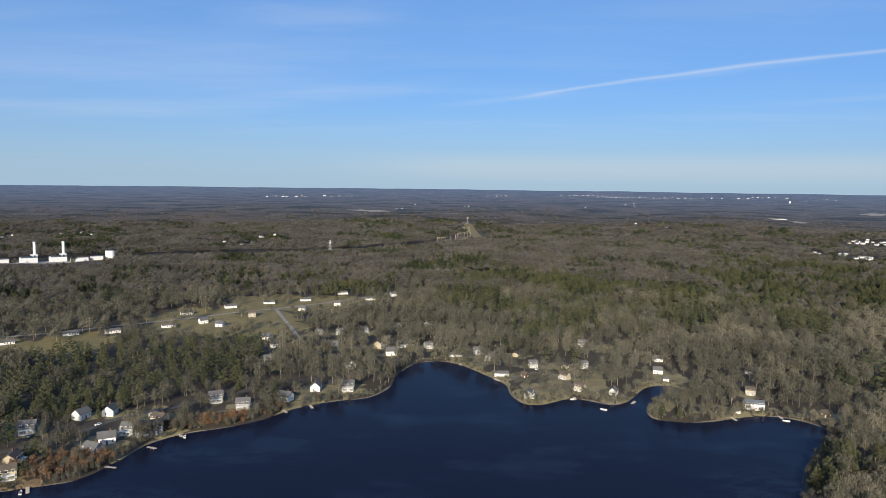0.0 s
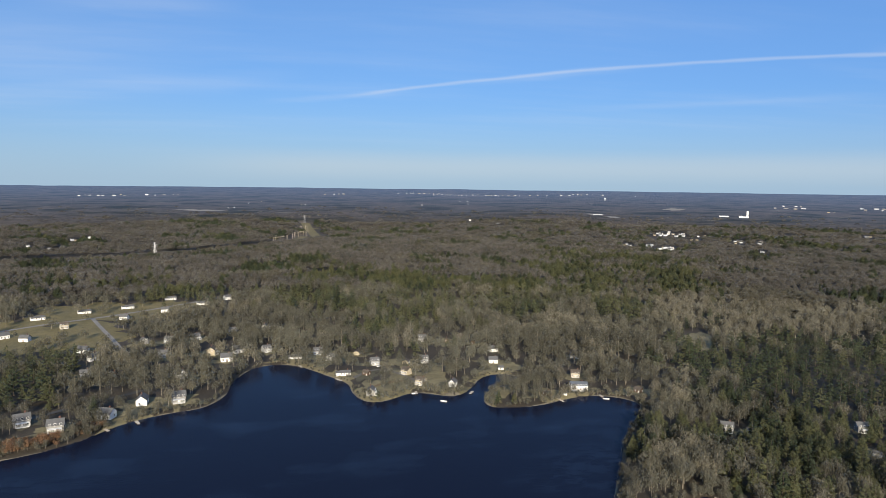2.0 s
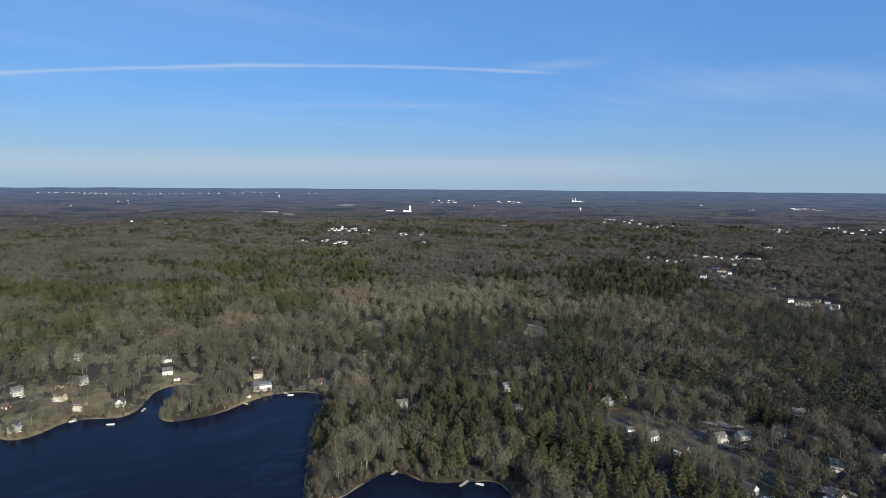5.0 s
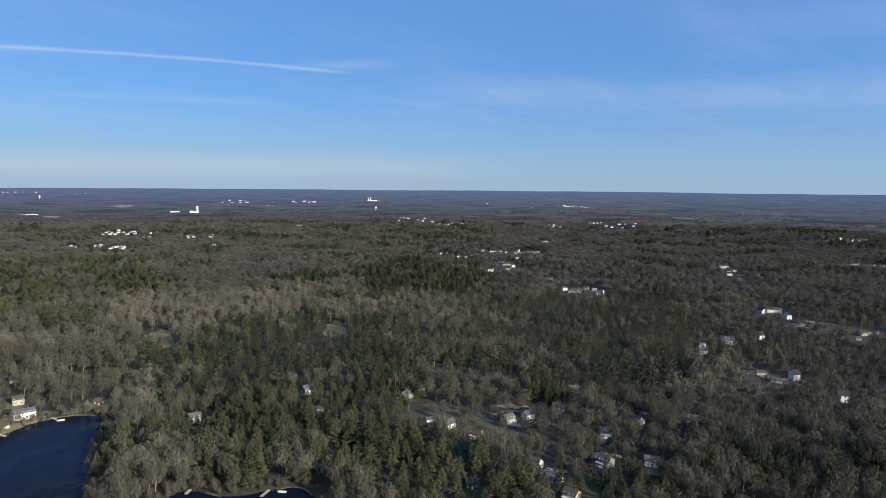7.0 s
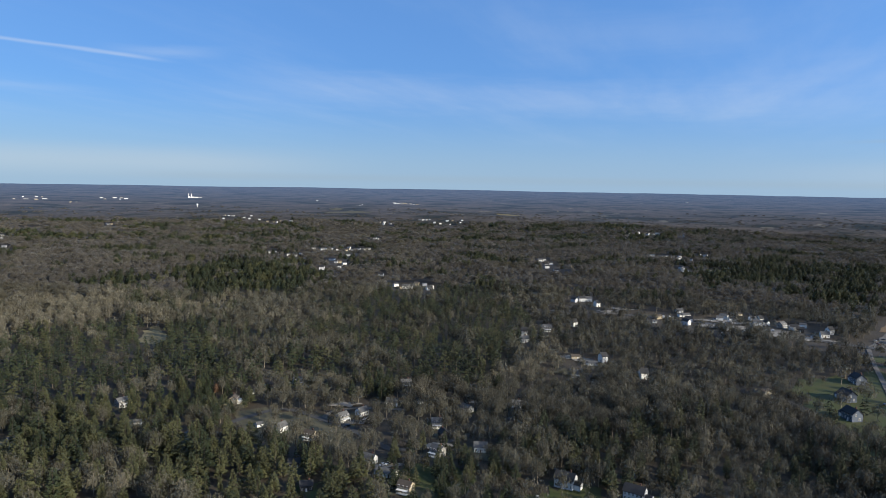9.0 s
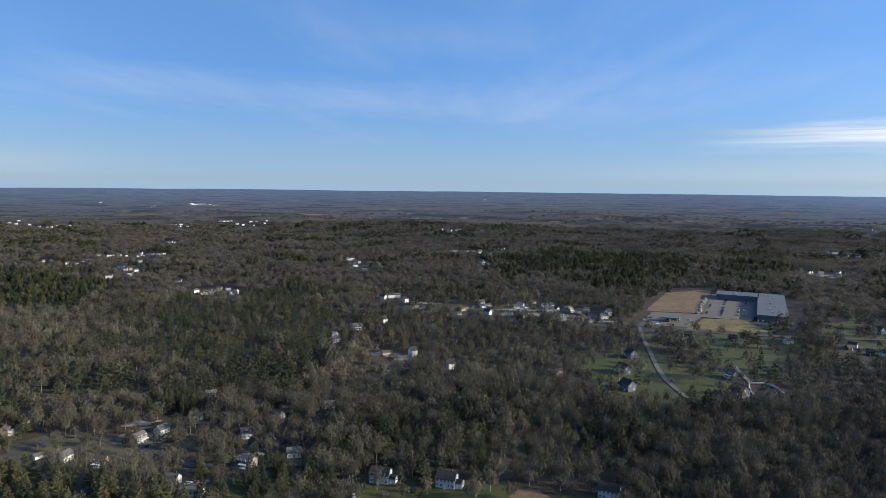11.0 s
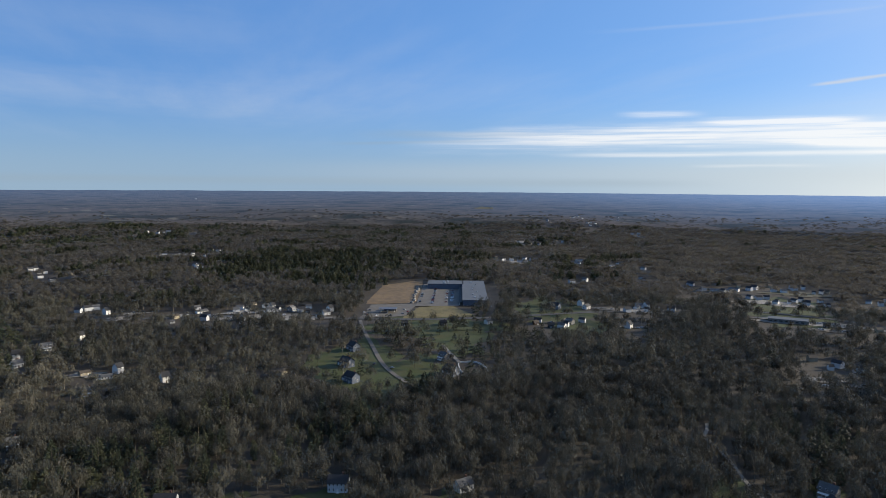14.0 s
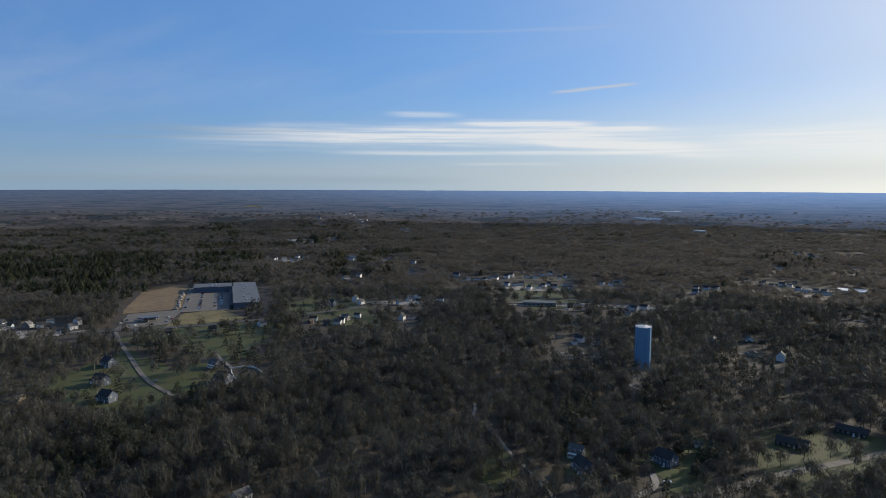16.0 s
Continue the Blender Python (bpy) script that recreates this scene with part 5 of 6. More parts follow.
def block(name, x, y, sx, sy, h, mat, label, category, group="", turn=0.0, trees=True, top=None):
    """A flat-roofed building with a parapet and a band of windows."""
    z = lie(x, y) if math.hypot(x, y) < 2690 else float(skyline(x, y)[0]) - 0.5
    ob = empty(name, Matrix.Translation((x, y, z)) @ Matrix.Rotation(turn - math.atan2(x, y), 4, "Z"), label, category, group)
    bm = bmesh.new()
    box(bm, 0, 0, -2, sx, sy, h + 2)
    part("wall", bm, mat, ob)
    bm = bmesh.new()
    box(bm, 0, 0, h, sx + 0.8, sy + 0.8, 0.5)
    part("roof", bm, top or FLAT_ROOF, ob)
    if math.hypot(x, y) < 1000:
        for k in range(int(sx / 6)):
            bm = bmesh.new()
            box(bm, -sx / 2 + 3 + 6 * k, -sy / 2 - 0.02, h * 0.4, 3.4, 0.1, h * 0.3)
            part("window", bm, GLASS, ob)
    if trees:
        FREE.append((x, y, max(sx, sy) * 0.6, 1.0))
        for k, share in ((0.985, 0.95), (0.968, 0.9), (0.95, 0.75), (0.93, 0.6)):
            FREE.append((x * k, y * k, max(sx, sy) * 0.55, share))
    return ob


def dwindle(r):
    """How much smaller things stand on the rise than on level land that meets the eye in the same line."""
    return 1 - RISE / EYE * max(0.0, (r - RISE_FROM) / (RISE_TO - RISE_FROM)) ** RISE_BEND


def far_house(label, long, deep, high, pitch, wall_mat, roof_mat):
    ob = empty("far_house", Matrix.Identity(4), label, "house")
    peak = high + pitch * deep / 2
    bm = bmesh.new()
    gable_walls(bm, 0, 0, long, deep, high, peak)
    part("wall", bm, wall_mat, ob)
    bm = bmesh.new()
    gable_roof(bm, 0, 0, long, deep, high, peak)
    part("roof", bm, roof_mat, ob)
    return ob


FAR_KINDS = [far_house("far white gabled house among bare trees", 12, 8, 5.2, 0.7, WHITE, ROOF_GREY), far_house("far cream gabled house among bare trees", 11, 8, 5.0, 0.7, TAN, ROOF_BROWN),
             far_house("far weathered grey house among bare trees", 12, 8.5, 5.4, 0.75, PALE_GREY, ROOF_DARK), far_house("far tall white house with a dark roof", 9, 8, 6.2, 0.9, WHITE, ROOF_DARK),
             far_house("far low white house with a pale roof", 17, 8, 3.6, 0.45, WHITE, FLAT_ROOF)]
FAR_USED = set()
# x, y, half the spread across, how many
HAMLETS_A = [(-1246, 1974, 59, 7), (-1407, 1887, 10, 2), (-1007, 2211, 4, 1), (-664, 1969, 7, 2), (-636, 1995, 5, 1), (-648, 1767, 62, 3), (-441, 3498, 24, 2), (-351, 3766, 37, 2), (515, 3476, 6, 1),
             (810, 3756, 41, 3), (-95, 3661, 19, 2), (587, 2637, 3, 1), (685, 2560, 4, 1), (931, 1929, 9, 2), (952, 1834, 7, 2), (978, 1779, 22, 6), (1170, 2162, 25, 4), (1191, 2100, 15, 3),
             (1171, 2179, 18, 4), (1196, 2106, 29, 5), (1214, 2012, 23, 4), (950, 1969, 4, 1), (973, 1872, 11, 2)]
HAMLETS_B = [(982, 1790, 16, 4), (1294, 1914, 8, 2), (1306, 1822, 9, 2), (1143, 1585, 3, 1), (1747, 1896, 11, 3), (3499, 688, 6, 1), (1257, 1852, 13, 3), (1271, 1769, 9, 2), (1118, 1539, 3, 1),
             (2214, 1770, 26, 4), (2256, 1702, 14, 3), (2234, 1624, 5, 1), (2210, 1520, 45, 7), (3102, 1633, 18, 2), (2450, 1186, 28, 4), (1354, 957, 13, 3), (1320, 864, 21, 5), (1450, 899, 3, 1),
             (1495, 878, 20, 5), (1526, 815, 35, 9), (1385, 755, 8, 2), (1800, 903, 15, 4), (1152, 695, 36, 3), (1247, 716, 17, 4)]
HAMLETS_C = [(1109, 541, 3, 1), (1013, 434, 35, 8), (2575, 1063, 28, 4), (2535, 936, 62, 7), (2417, 163, 58, 6), (2406, 45, 8, 2), (1701, 59, 52, 10), (1806, -27, 3, 1), (1435, 302, 15, 4),
             (1425, 247, 3, 1), (1331, 269, 11, 2), (2471, -1330, 12, 3), (2644, -1561, 31, 5), (2298, -1429, 23, 5), (2544, -1704, 26, 3), (1797, -900, 51, 4), (1818, -1014, 14, 2), (2050, -1462, 25, 3),
             (1405, -673, 54, 10), (1334, -798, 5, 2), (1269, -847, 22, 3), (1186, -862, 3, 1), (1049, -634, 18, 3), (1014, -738, 4, 2)]
HAMLETS_D = [(1826, -8, 6, 1), (1458, 24, 9, 3), (1275, -2176, 14, 3), (714, -1707, 31, 5), (634, -1780, 22, 5), (874, -783, 30, 8), (859, -903, 68, 14), (770, -816, 57, 12), (715, -947, 17, 4),
             (569, -1126, 5, 2), (533, -1170, 29, 8), (571, -998, 20, 6), (462, -1153, 28, 7), (657, -1002, 3, 1), (971, -812, 4, 2), (1268, -972, 27, 2), (635, -1357, 13, 1), (519, -1477, 17, 2)]
TOWN = [(-1214, 3981, 105, 8), (-1114, 4027, 44, 4), (-898, 4109, 89, 6), (91, 4341, 82, 4), (641, 4412, 141, 10), (842, 4280, 129, 10), (1078, 4247, 129, 10), (1246, 4205, 102, 5), (1482, 4179, 150, 6),
        (1727, 4188, 124, 7), (1985, 3987, 38, 2), (2325, 3038, 81, 4), (2346, 2765, 15, 2), (2638, 2783, 73, 3), (3379, 1541, 39, 6), (3382, 1465, 37, 6), (3261, 1978, 24, 1), (3414, -1472, 8, 1),
        (4194, 50, 11, 1), (1363, -3575, 11, 1), (2420, 3122, 42, 3), (2669, 2841, 66, 3)]


HAMLETS_E = [(929, -49, 29, 4), (902, -118, 33, 4), (898, 21, 36, 4), (987, 149, 18, 3), (773, -573, 49, 4), (721, -411, 39, 4), (469, -570, 31, 4), (550, -774, 32, 4)]


def spread_out(rnd, rows, deep):
    for x, y, half, n in rows:
        r, a = math.hypot(x, y), math.atan2(x, y)
        for k in range(n):
            u, v = half * ((2 * k + 1) / n - 1) + rnd.uniform(-1.2, 1.2) * half / n, rnd.uniform(-1, 1) * deep * r
            yield x + u * math.cos(a) + v * math.sin(a), y - u * math.sin(a) + v * math.cos(a), r


def hamlets():
    rnd = random.Random(8)
    for x, y, r in spread_out(rnd, HAMLETS_A + HAMLETS_B + HAMLETS_C + HAMLETS_D + HAMLETS_E, 0.028):
        k = rnd.choice((0, 0, 1, 1, 2, 2, 2, 2, 3, 4))
        s = dwindle(r) * rnd.uniform(0.7, 1.0)
        z = lie(x, y) if r < 2690 else float(skyline(x, y)[0]) - 0.5
        m = Matrix.Translation((x, y, z + 0.6)) @ Matrix.Rotation(rnd.uniform(-0.7, 0.7) - math.atan2(x, y), 4, "Z") @ Matrix.Diagonal((s, s, s, 1))
        if k in FAR_USED:
            ob = copy_thing(FAR_KINDS[k], m)
        else:
            ob = FAR_KINDS[k]
            ob.matrix_basis = m
            FAR_USED.add(k)
        tagged(ob, group="far houses in the woods")
        FREE.append((x, y, 17, 1.0))
        for j, share in ((1, 0.98), (2, 0.96), (3, 0.9), (4, 0.8), (5, 0.6)):
            FREE.append((x * (1 - 0.012 * j), y * (1 - 0.012 * j), 16, share))
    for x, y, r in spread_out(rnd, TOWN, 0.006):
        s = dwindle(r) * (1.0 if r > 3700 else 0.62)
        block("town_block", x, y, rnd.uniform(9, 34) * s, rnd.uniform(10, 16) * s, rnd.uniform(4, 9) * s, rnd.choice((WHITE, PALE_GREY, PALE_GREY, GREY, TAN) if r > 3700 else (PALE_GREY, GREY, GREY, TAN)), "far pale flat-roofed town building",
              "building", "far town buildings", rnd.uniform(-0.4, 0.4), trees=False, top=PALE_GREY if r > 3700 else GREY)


def far_tower(x, y, s, z):
    t = empty("far_water_tower", Matrix.Translation((x, y, z)) @ Matrix.Diagonal((s, s, s, 1)), "far white water tower above the woods", "water tower", "far water towers")
    bm = bmesh.new()
    cone(bm, 0, 0, -2, 3.0, 3.0, 24, 16)
    part("stem", bm, WHITE, t)
    bm = bmesh.new()
    cone(bm, 0, 0, 20, 6.0, 9.5, 4, 20)
    cone(bm, 0, 0, 24, 9.5, 9.5, 10, 20)
    cone(bm, 0, 0, 34, 9.5, 1, 3, 20)
    part("tank", bm, WHITE, t)
    FREE.append((x, y, 40, 1.0))


def far_plant(x, y):
    """A low white works with two stacks, close to the horizon."""
    s = dwindle(math.hypot(x, y)) * 0.6
    ob = empty("far_works", Matrix.Translation((x, y, float(skyline(x, y)[0]) - 1)) @ Matrix.Rotation(-math.atan2(x, y), 4, "Z") @ Matrix.Diagonal((s, s, s, 1)), "far white works with two tall stacks", "works")
    for px, w, h in ((-70, 30, 26), (-25, 50, 20), (40, 60, 16), (100, 30, 9)):
        bm = bmesh.new()
        box(bm, px, 0, -2, w, 30, h)
        part("hall", bm, WHITE, ob)
    for px in (-75, -35):
        bm = bmesh.new()
        cone(bm, px, 10, 0, 5.0, 4.2, 66, 16)
        part("stack", bm, WHITE, ob)


def distance():
    # white mill with its tower
    ob = block("mill", 1861, 2713, 40, 18, 6, WHITE, "far white mill building with a square tower", "mill", top=WHITE)
    bm = bmesh.new()
    box(bm, 14, 0, 6, 8, 8, 24)
    part("tower", bm, WHITE, ob)
    bm = bmesh.new()
    box(bm, -12, 2, 6, 10, 10, 3)
    part("roof_house", bm, WHITE, ob)
    block("mill_annex", 1812, 2790, 40, 14, 5, PALE_GREY, "far low white mill annex", "mill", top=WHITE)
    far_tower(2525, 2189, 0.50, float(skyline(2525, 2189)[0]) - 2)
    far_tower(1657, 3757, 0.50, float(skyline(1657, 3757)[0]) - 2)
    far_plant(2994, 2619)
    hamlets()
    block("warehouse", *P(458, -491), 46, 18, 4.5, GREY, "long low grey warehouse with a pale roof", "warehouse")
    # the roof's sun glint is put in as plain white colour
    block("warehouse", *P(300, -842), 42, 30, 4, WHITE, "long white warehouse shining in the sun", "warehouse", top=WHITE)
    block("store", 1255, 2920, 42, 18, 4, PALE_GREY, "far long low pale store building", "store")
    block("store", 1274, -2176, 44, 20, 8, PALE_GREY, "far metal-roofed shed glinting in the sun", "shed", top=STEEL)
    for x, y, rx, kind in STREAKS + ROAD_STREAKS:
        mat, name, label = {"c": (CONCRETE, "lot", "far pale car park in the woods"), "d": (DRY, "clearing", "pale open clearing of dry grass in the woods"),
                            "s": (MEADOW, "field", "far tan open field"), "w": (WATER, "pond", "far pond glinting under the sky")}[kind]
        r = math.hypot(x, y)
        patch(name, x, y, rx * 0.85, max(0.22 * rx, 0.016 * r), mat, label, name, lift=0.7, share=0.9, extend=False, ragged=0.4)


ROAD_STREAKS = [(622, -28, 25, 'c'), (650, 73, 11, 'c'), (605, -67, 33, 'c'), (547, -392, 48, 'c'), (578, -486, 18, 'd'), (303, -363, 20, 'c'), (324, -750, 26, 'c'), (387, -554, 29, 'c')]
STREAKS = [(-396, 2268, 76, 'c'), (884, 2074, 29, 'c'), (899, 1972, 26, 'c'), (1250, 2217, 34, 'c'), (1239, 2217, 32, 'c'), (1057, 1369, 47, 'd'), (2024, 1161, 27, 'd'), (1954, 1079, 87, 'd'), (2141, 590, 42, 's'),
           (2109, 237, 45, 'd'), (2399, -1008, 45, 'd'), (1303, -642, 29, 'c'), (1417, -1115, 21, 'd'), (972, -457, 23, 'c'), (1319, -2023, 68, 'w'), (1166, -1701, 48, 'w'), (1235, -1405, 47, 'w'), (727, -1708, 82, 'w'),
           (610, -1703, 40, 'w'), (581, -626, 36, 'd'), (381, -837, 27, 'd'), (539, -557, 49, 'c'), (1016, 598, 72, 'd'), (712, 305, 25, 'd'), (1204, 41, 37, 'c'), (9, 882, 30, 'd'), (407, -715, 24, 'd'),
           (327, -823, 30, 'c'), (1045, -46, 42, 'd')]


distance()


# ---------- shore: beaches, docks, boats, the walled basin ----------
def shore_strip():
    """A narrow pale beach all round the lake, wider in places."""
    d = np.roll(SHORE, -1, axis=0) - np.roll(SHORE, 1, axis=0)
    d /= np.hypot(d[:, 0], d[:, 1])[:, None]
    out = np.column_stack([-d[:, 1], d[:, 0]])
    test = SHORE + out * 3
    out *= np.sign(shore_distance(test[:, 0], test[:, 1]))[:, None]
    wide = np.maximum(-0.5, 1.5 * np.sin(SHORE[:, 0] / 9 + 1) * np.cos(SHORE[:, 1] / 13) + 0.5 * np.sin(np.arange(len(SHORE)) * 1.7))
    a, b = SHORE - out * 0.6, SHORE + out * wide[:, None]
    n = len(SHORE)
    v = np.concatenate([np.column_stack([a, np.full(n, 0.06)]), np.column_stack([b, height(b[:, 0], b[:, 1]) + 0.16])])
    f = [(i, (i + 1) % n, n + (i + 1) % n, n + i) for i in range(n)]
    tagged(new("shore", solid("shore", v, np.array(f), [SHINGLE])), "narrow strip of pale sand and stones along the water", "shore", kind="structure")


shore_strip()
patch("beach", 72, 367, 9, 2.6, SHINGLE, "small pale sandy beach", "beach", lift=0.3, share=1.0)
patch("beach", -182, 243, 12, 3.0, SAND, "strip of orange sand at the water", "beach", lift=0.25, share=1.0)


def dock(x, y, long, turn):
    ob = empty("dock", Matrix.Translation((*P(x, y), 0.0)) @ Matrix.Rotation(radians(turn), 4, "Z"), "weathered plank dock on posts over the water", "dock", "docks on the shore")
    for k in range(int(long / 0.5)):
        bm = bmesh.new()
        box(bm, 0, k * 0.5, 0.55, 1.8, 0.44, 0.08)
        part("plank", bm, PLANK, ob)
    for k in range(3):
        for s in (-0.8, 0.8):
            bm = bmesh.new()
            cone(bm, s, long * (k + 0.3) / 3, -1.5, 0.12, 0.12, 2.6, 8)
            part("post", bm, POLE, ob)
    return ob


for x, y, long, turn in ((-143, 300, 7, 230), (-150, 284, 8, 250), (-157, 262, 8, 260), (-176, 241, 9, 215), (-104, 338, 7, 220), (-92, 347, 8, 210), (-15, 441, 8, 200), (8, 407, 9, 215), (53, 375, 7, 180),
                         (86, 371, 8, 150), (131, 350, 8, 190), (157, 354, 7, 180), (117, 224, 6, 170), (150, 226, 6, 120), (168, 201, 9, 110)):
    dock(x, y, long, turn)


def boat(x, y, turn, long, mat, label):
    """An open boat: a pointed hull with an inner floor and two seats."""
    ob = empty("boat", Matrix.Translation((*P(x, y), 0.02)) @ Matrix.Rotation(radians(turn), 4, "Z"), label, "boat", "boats on the lake")
    bm = bmesh.new()
    rows = []
    for k in range(7):
        u = k / 6
        w = 0.85 * (1 - max(0, u - 0.45) ** 2 * 3.2)
        rows.append([bm.verts.new((px, long * (u - 0.5), pz)) for px, pz in ((-w, 0.62), (-w * 0.8, 0.0), (0, -0.18), (w * 0.8, 0.0), (w, 0.62))])
    for k in range(6):
        for j in range(4):
            bm.faces.new((rows[k][j], rows[k][j + 1], rows[k + 1][j + 1], rows[k + 1][j]))
    bm.faces.new(rows[0])
    part("hull", bm, mat, ob)
    for v in (-0.2, 0.15):
        bm = bmesh.new()
        box(bm, 0, long * v, 0.35, 1.3, 0.3, 0.06)
        part("seat", bm, PLANK, ob)


for x, y, turn, long, label in ((66, 356, 60, 5.5, "small white open boat moored off the beach"), (52, 372, 90, 5.0, "small white boat beside a dock"), (-176, 237, 30, 5.5, "white sailing dinghy hull by the dock"),
                                (-139, 298, 20, 5, "pale boat drawn to the shore"), (158, 347, 70, 5, "small pale boat near the big house"), (-198, 227, 10, 5, "white boat at the sandy strip"),
                                (170, 196, 30, 5, "white boat in the narrow inlet")):
    boat(x, y, turn, long, WHITE, label)


def basin_wall():
    """A pale retaining wall in a loop round a dark hollow."""
    p = along([P(*q) for q in ((416, -159), (415, -170), (400, -171), (384, -167), (381, -156), (388, -151), (402, -153), (413, -157))], 3.0)
    ob = empty("retaining_wall", Matrix.Identity(4), "pale concrete retaining wall looping round a hollow", "wall")
    for a, b in zip(p[:-1], p[1:]):
        d = b - a
        bm = bmesh.new()
        box(bm, 0, 0, -0.6, math.hypot(*d) + 0.05, 0.9, 2.0)
        q = part("wall_section", bm, PALE_WALL, ob)
        c = (a + b) / 2
        q.matrix_basis = Matrix.Translation((c[0], c[1], lie(c[0], c[1]))) @ Matrix.Rotation(math.atan2(d[1], d[0]), 4, "Z")
    CLEAR.append((*P(396, -159), 34, 22, 0.0, 1.0))


basin_wall()


# ---------- trees ----------
def tapered(rng, a, b, r0, r1, sides):
    """A thin tapered limb as triangles."""
    a, b = np.array(a, float), np.array(b, float)
    d = (b - a) / np.linalg.norm(b - a)
    u = np.cross(d, [0.3, 0.9, 0.2])
    u /= np.linalg.norm(u)
    w = np.cross(d, u)
    ring = [(np.cos(t), np.sin(t)) for t in np.arange(sides) * 2 * np.pi / sides]
    v = [a + r0 * (c * u + s * w) for c, s in ring] + [b + r1 * (c * u + s * w) for c, s in ring]
    f = []
    for i in range(sides):
        j = (i + 1) % sides
        f += [(i, j, sides + j), (i, sides + j, sides + i)]
    return np.array(v), np.array(f)


def joined(pieces):
    """Vertices, faces and slots of several pieces as one."""
    vs, fs, ms, n = [], [], [], 0
    for v, f, m in pieces:
        vs.append(v), fs.append(f + n), ms.append(np.full(len(f), m))
        n += len(v)
    return np.concatenate(vs), np.concatenate(fs), np.concatenate(ms)


def sprays(rng, n, high, wide, low, length, breadth):
    """Loose sprays of twigs that make up the rounded dome of a crown, with the dome's normals."""
    g = rng.normal(size=(n, 3))
    g[:, 2] = np.abs(g[:, 2]) * np.where(rng.random(n) < 0.2, -0.7, 1.0)
    g /= np.linalg.norm(g, axis=1)[:, None]
    rad = np.where(rng.random(n) < 0.8, rng.uniform(0.80, 1.02, n), rng.uniform(0.3, 0.8, n))
    a = np.arctan2(g[:, 1], g[:, 0])
    p1, p2 = rng.uniform(0, 6.28, 2)
    lump = 1 + 0.12 * np.sin(3 * a + p1) * np.cos(2.5 * g[:, 2] + p2) + 0.08 * np.sin(7 * a + p2)
    mid, up, down = low + 0.38 * (high - low), 0.62 * (high - low), 0.38 * (high - low)
    axes = np.column_stack([np.full(n, wide), np.full(n, wide), np.where(g[:, 2] > 0, up, down)])
    c = g * (rad * lump)[:, None] * axes + np.array([0, 0, mid])
    out = g / axes
    out /= np.linalg.norm(out, axis=1)[:, None]
    way = np.array([0, 0, 1.0]) + g * np.array([0.3, 0.3, 0.0]) + 0.35 * rng.normal(size=(n, 3))
    way -= out * (way * out).sum(1)[:, None] * 0.8
    way /= np.linalg.norm(way, axis=1)[:, None]
    side = np.cross(way, out + 0.25 * rng.normal(size=(n, 3)))
    side /= np.linalg.norm(side, axis=1)[:, None]
    ln, br = length * rng.uniform(0.6, 1.3, n)[:, None], breadth * rng.uniform(0.6, 1.4, n)[:, None]
    v = np.stack([c - way * ln * 0.45 - side * br * 0.35, c + way * ln * 0.05 + side * br * 0.6, c + way * ln * 0.55 - side * br * 0.2], 1)
    flip = (np.cross(v[:, 1] - v[:, 0], v[:, 2] - v[:, 0]) * out).sum(1) < 0
    v[flip] = v[flip][:, ::-1]
    v = v.reshape(-1, 3)
    nrm = (v - np.array([0, 0, mid - 0.15 * high])) / np.array([wide, wide, up]) ** 1.3
    nrm = nrm / np.linalg.norm(nrm, axis=1)[:, None] + np.array([0, 0, 0.35])
    nrm /= np.linalg.norm(nrm, axis=1)[:, None] + 1e-6
    return v, np.arange(3 * n).reshape(-1, 3), nrm


def mound(rng, high, wide, low, sides, peak, soft=0.5):
    """The dense inner mass of a crown: an uneven dome, or a blunt spire where peak is small, with its soft normals."""
    a = np.arange(sides) * 2 * np.pi / sides + rng.uniform(0, 6.28)
    v = []
    for u, w in ((0.0, 1.0), (0.72, peak)):
        k = wide * w * rng.uniform(0.78, 1.22, sides)
        v.append(np.column_stack([k * np.cos(a + u), k * np.sin(a + u), low + (high - low) * (u + rng.uniform(-0.07, 0.07, sides))]))
    v = np.concatenate(v + [np.array([[*rng.uniform(-0.15, 0.15, 2) * wide, high]])])
    f = []
    for i in range(sides):
        j = (i + 1) % sides
        f += [(i, j, sides + j), (i, sides + j, sides + i), (sides + i, sides + j, 2 * sides)]
    nrm = (v - np.array([0, 0, low + 0.1 * (high - low)])) / np.array([wide, wide, high - low])
    nrm = nrm / (np.linalg.norm(nrm, axis=1)[:, None] + 1e-6) + np.array([0, 0, soft])
    return v, np.array(f), nrm / np.linalg.norm(nrm, axis=1)[:, None]


def merged(a, b):
    """Two crowns as one."""
    return np.concatenate([a[0], b[0]]), np.concatenate([a[1], b[1] + len(a[0])]), np.concatenate([a[2], b[2]])


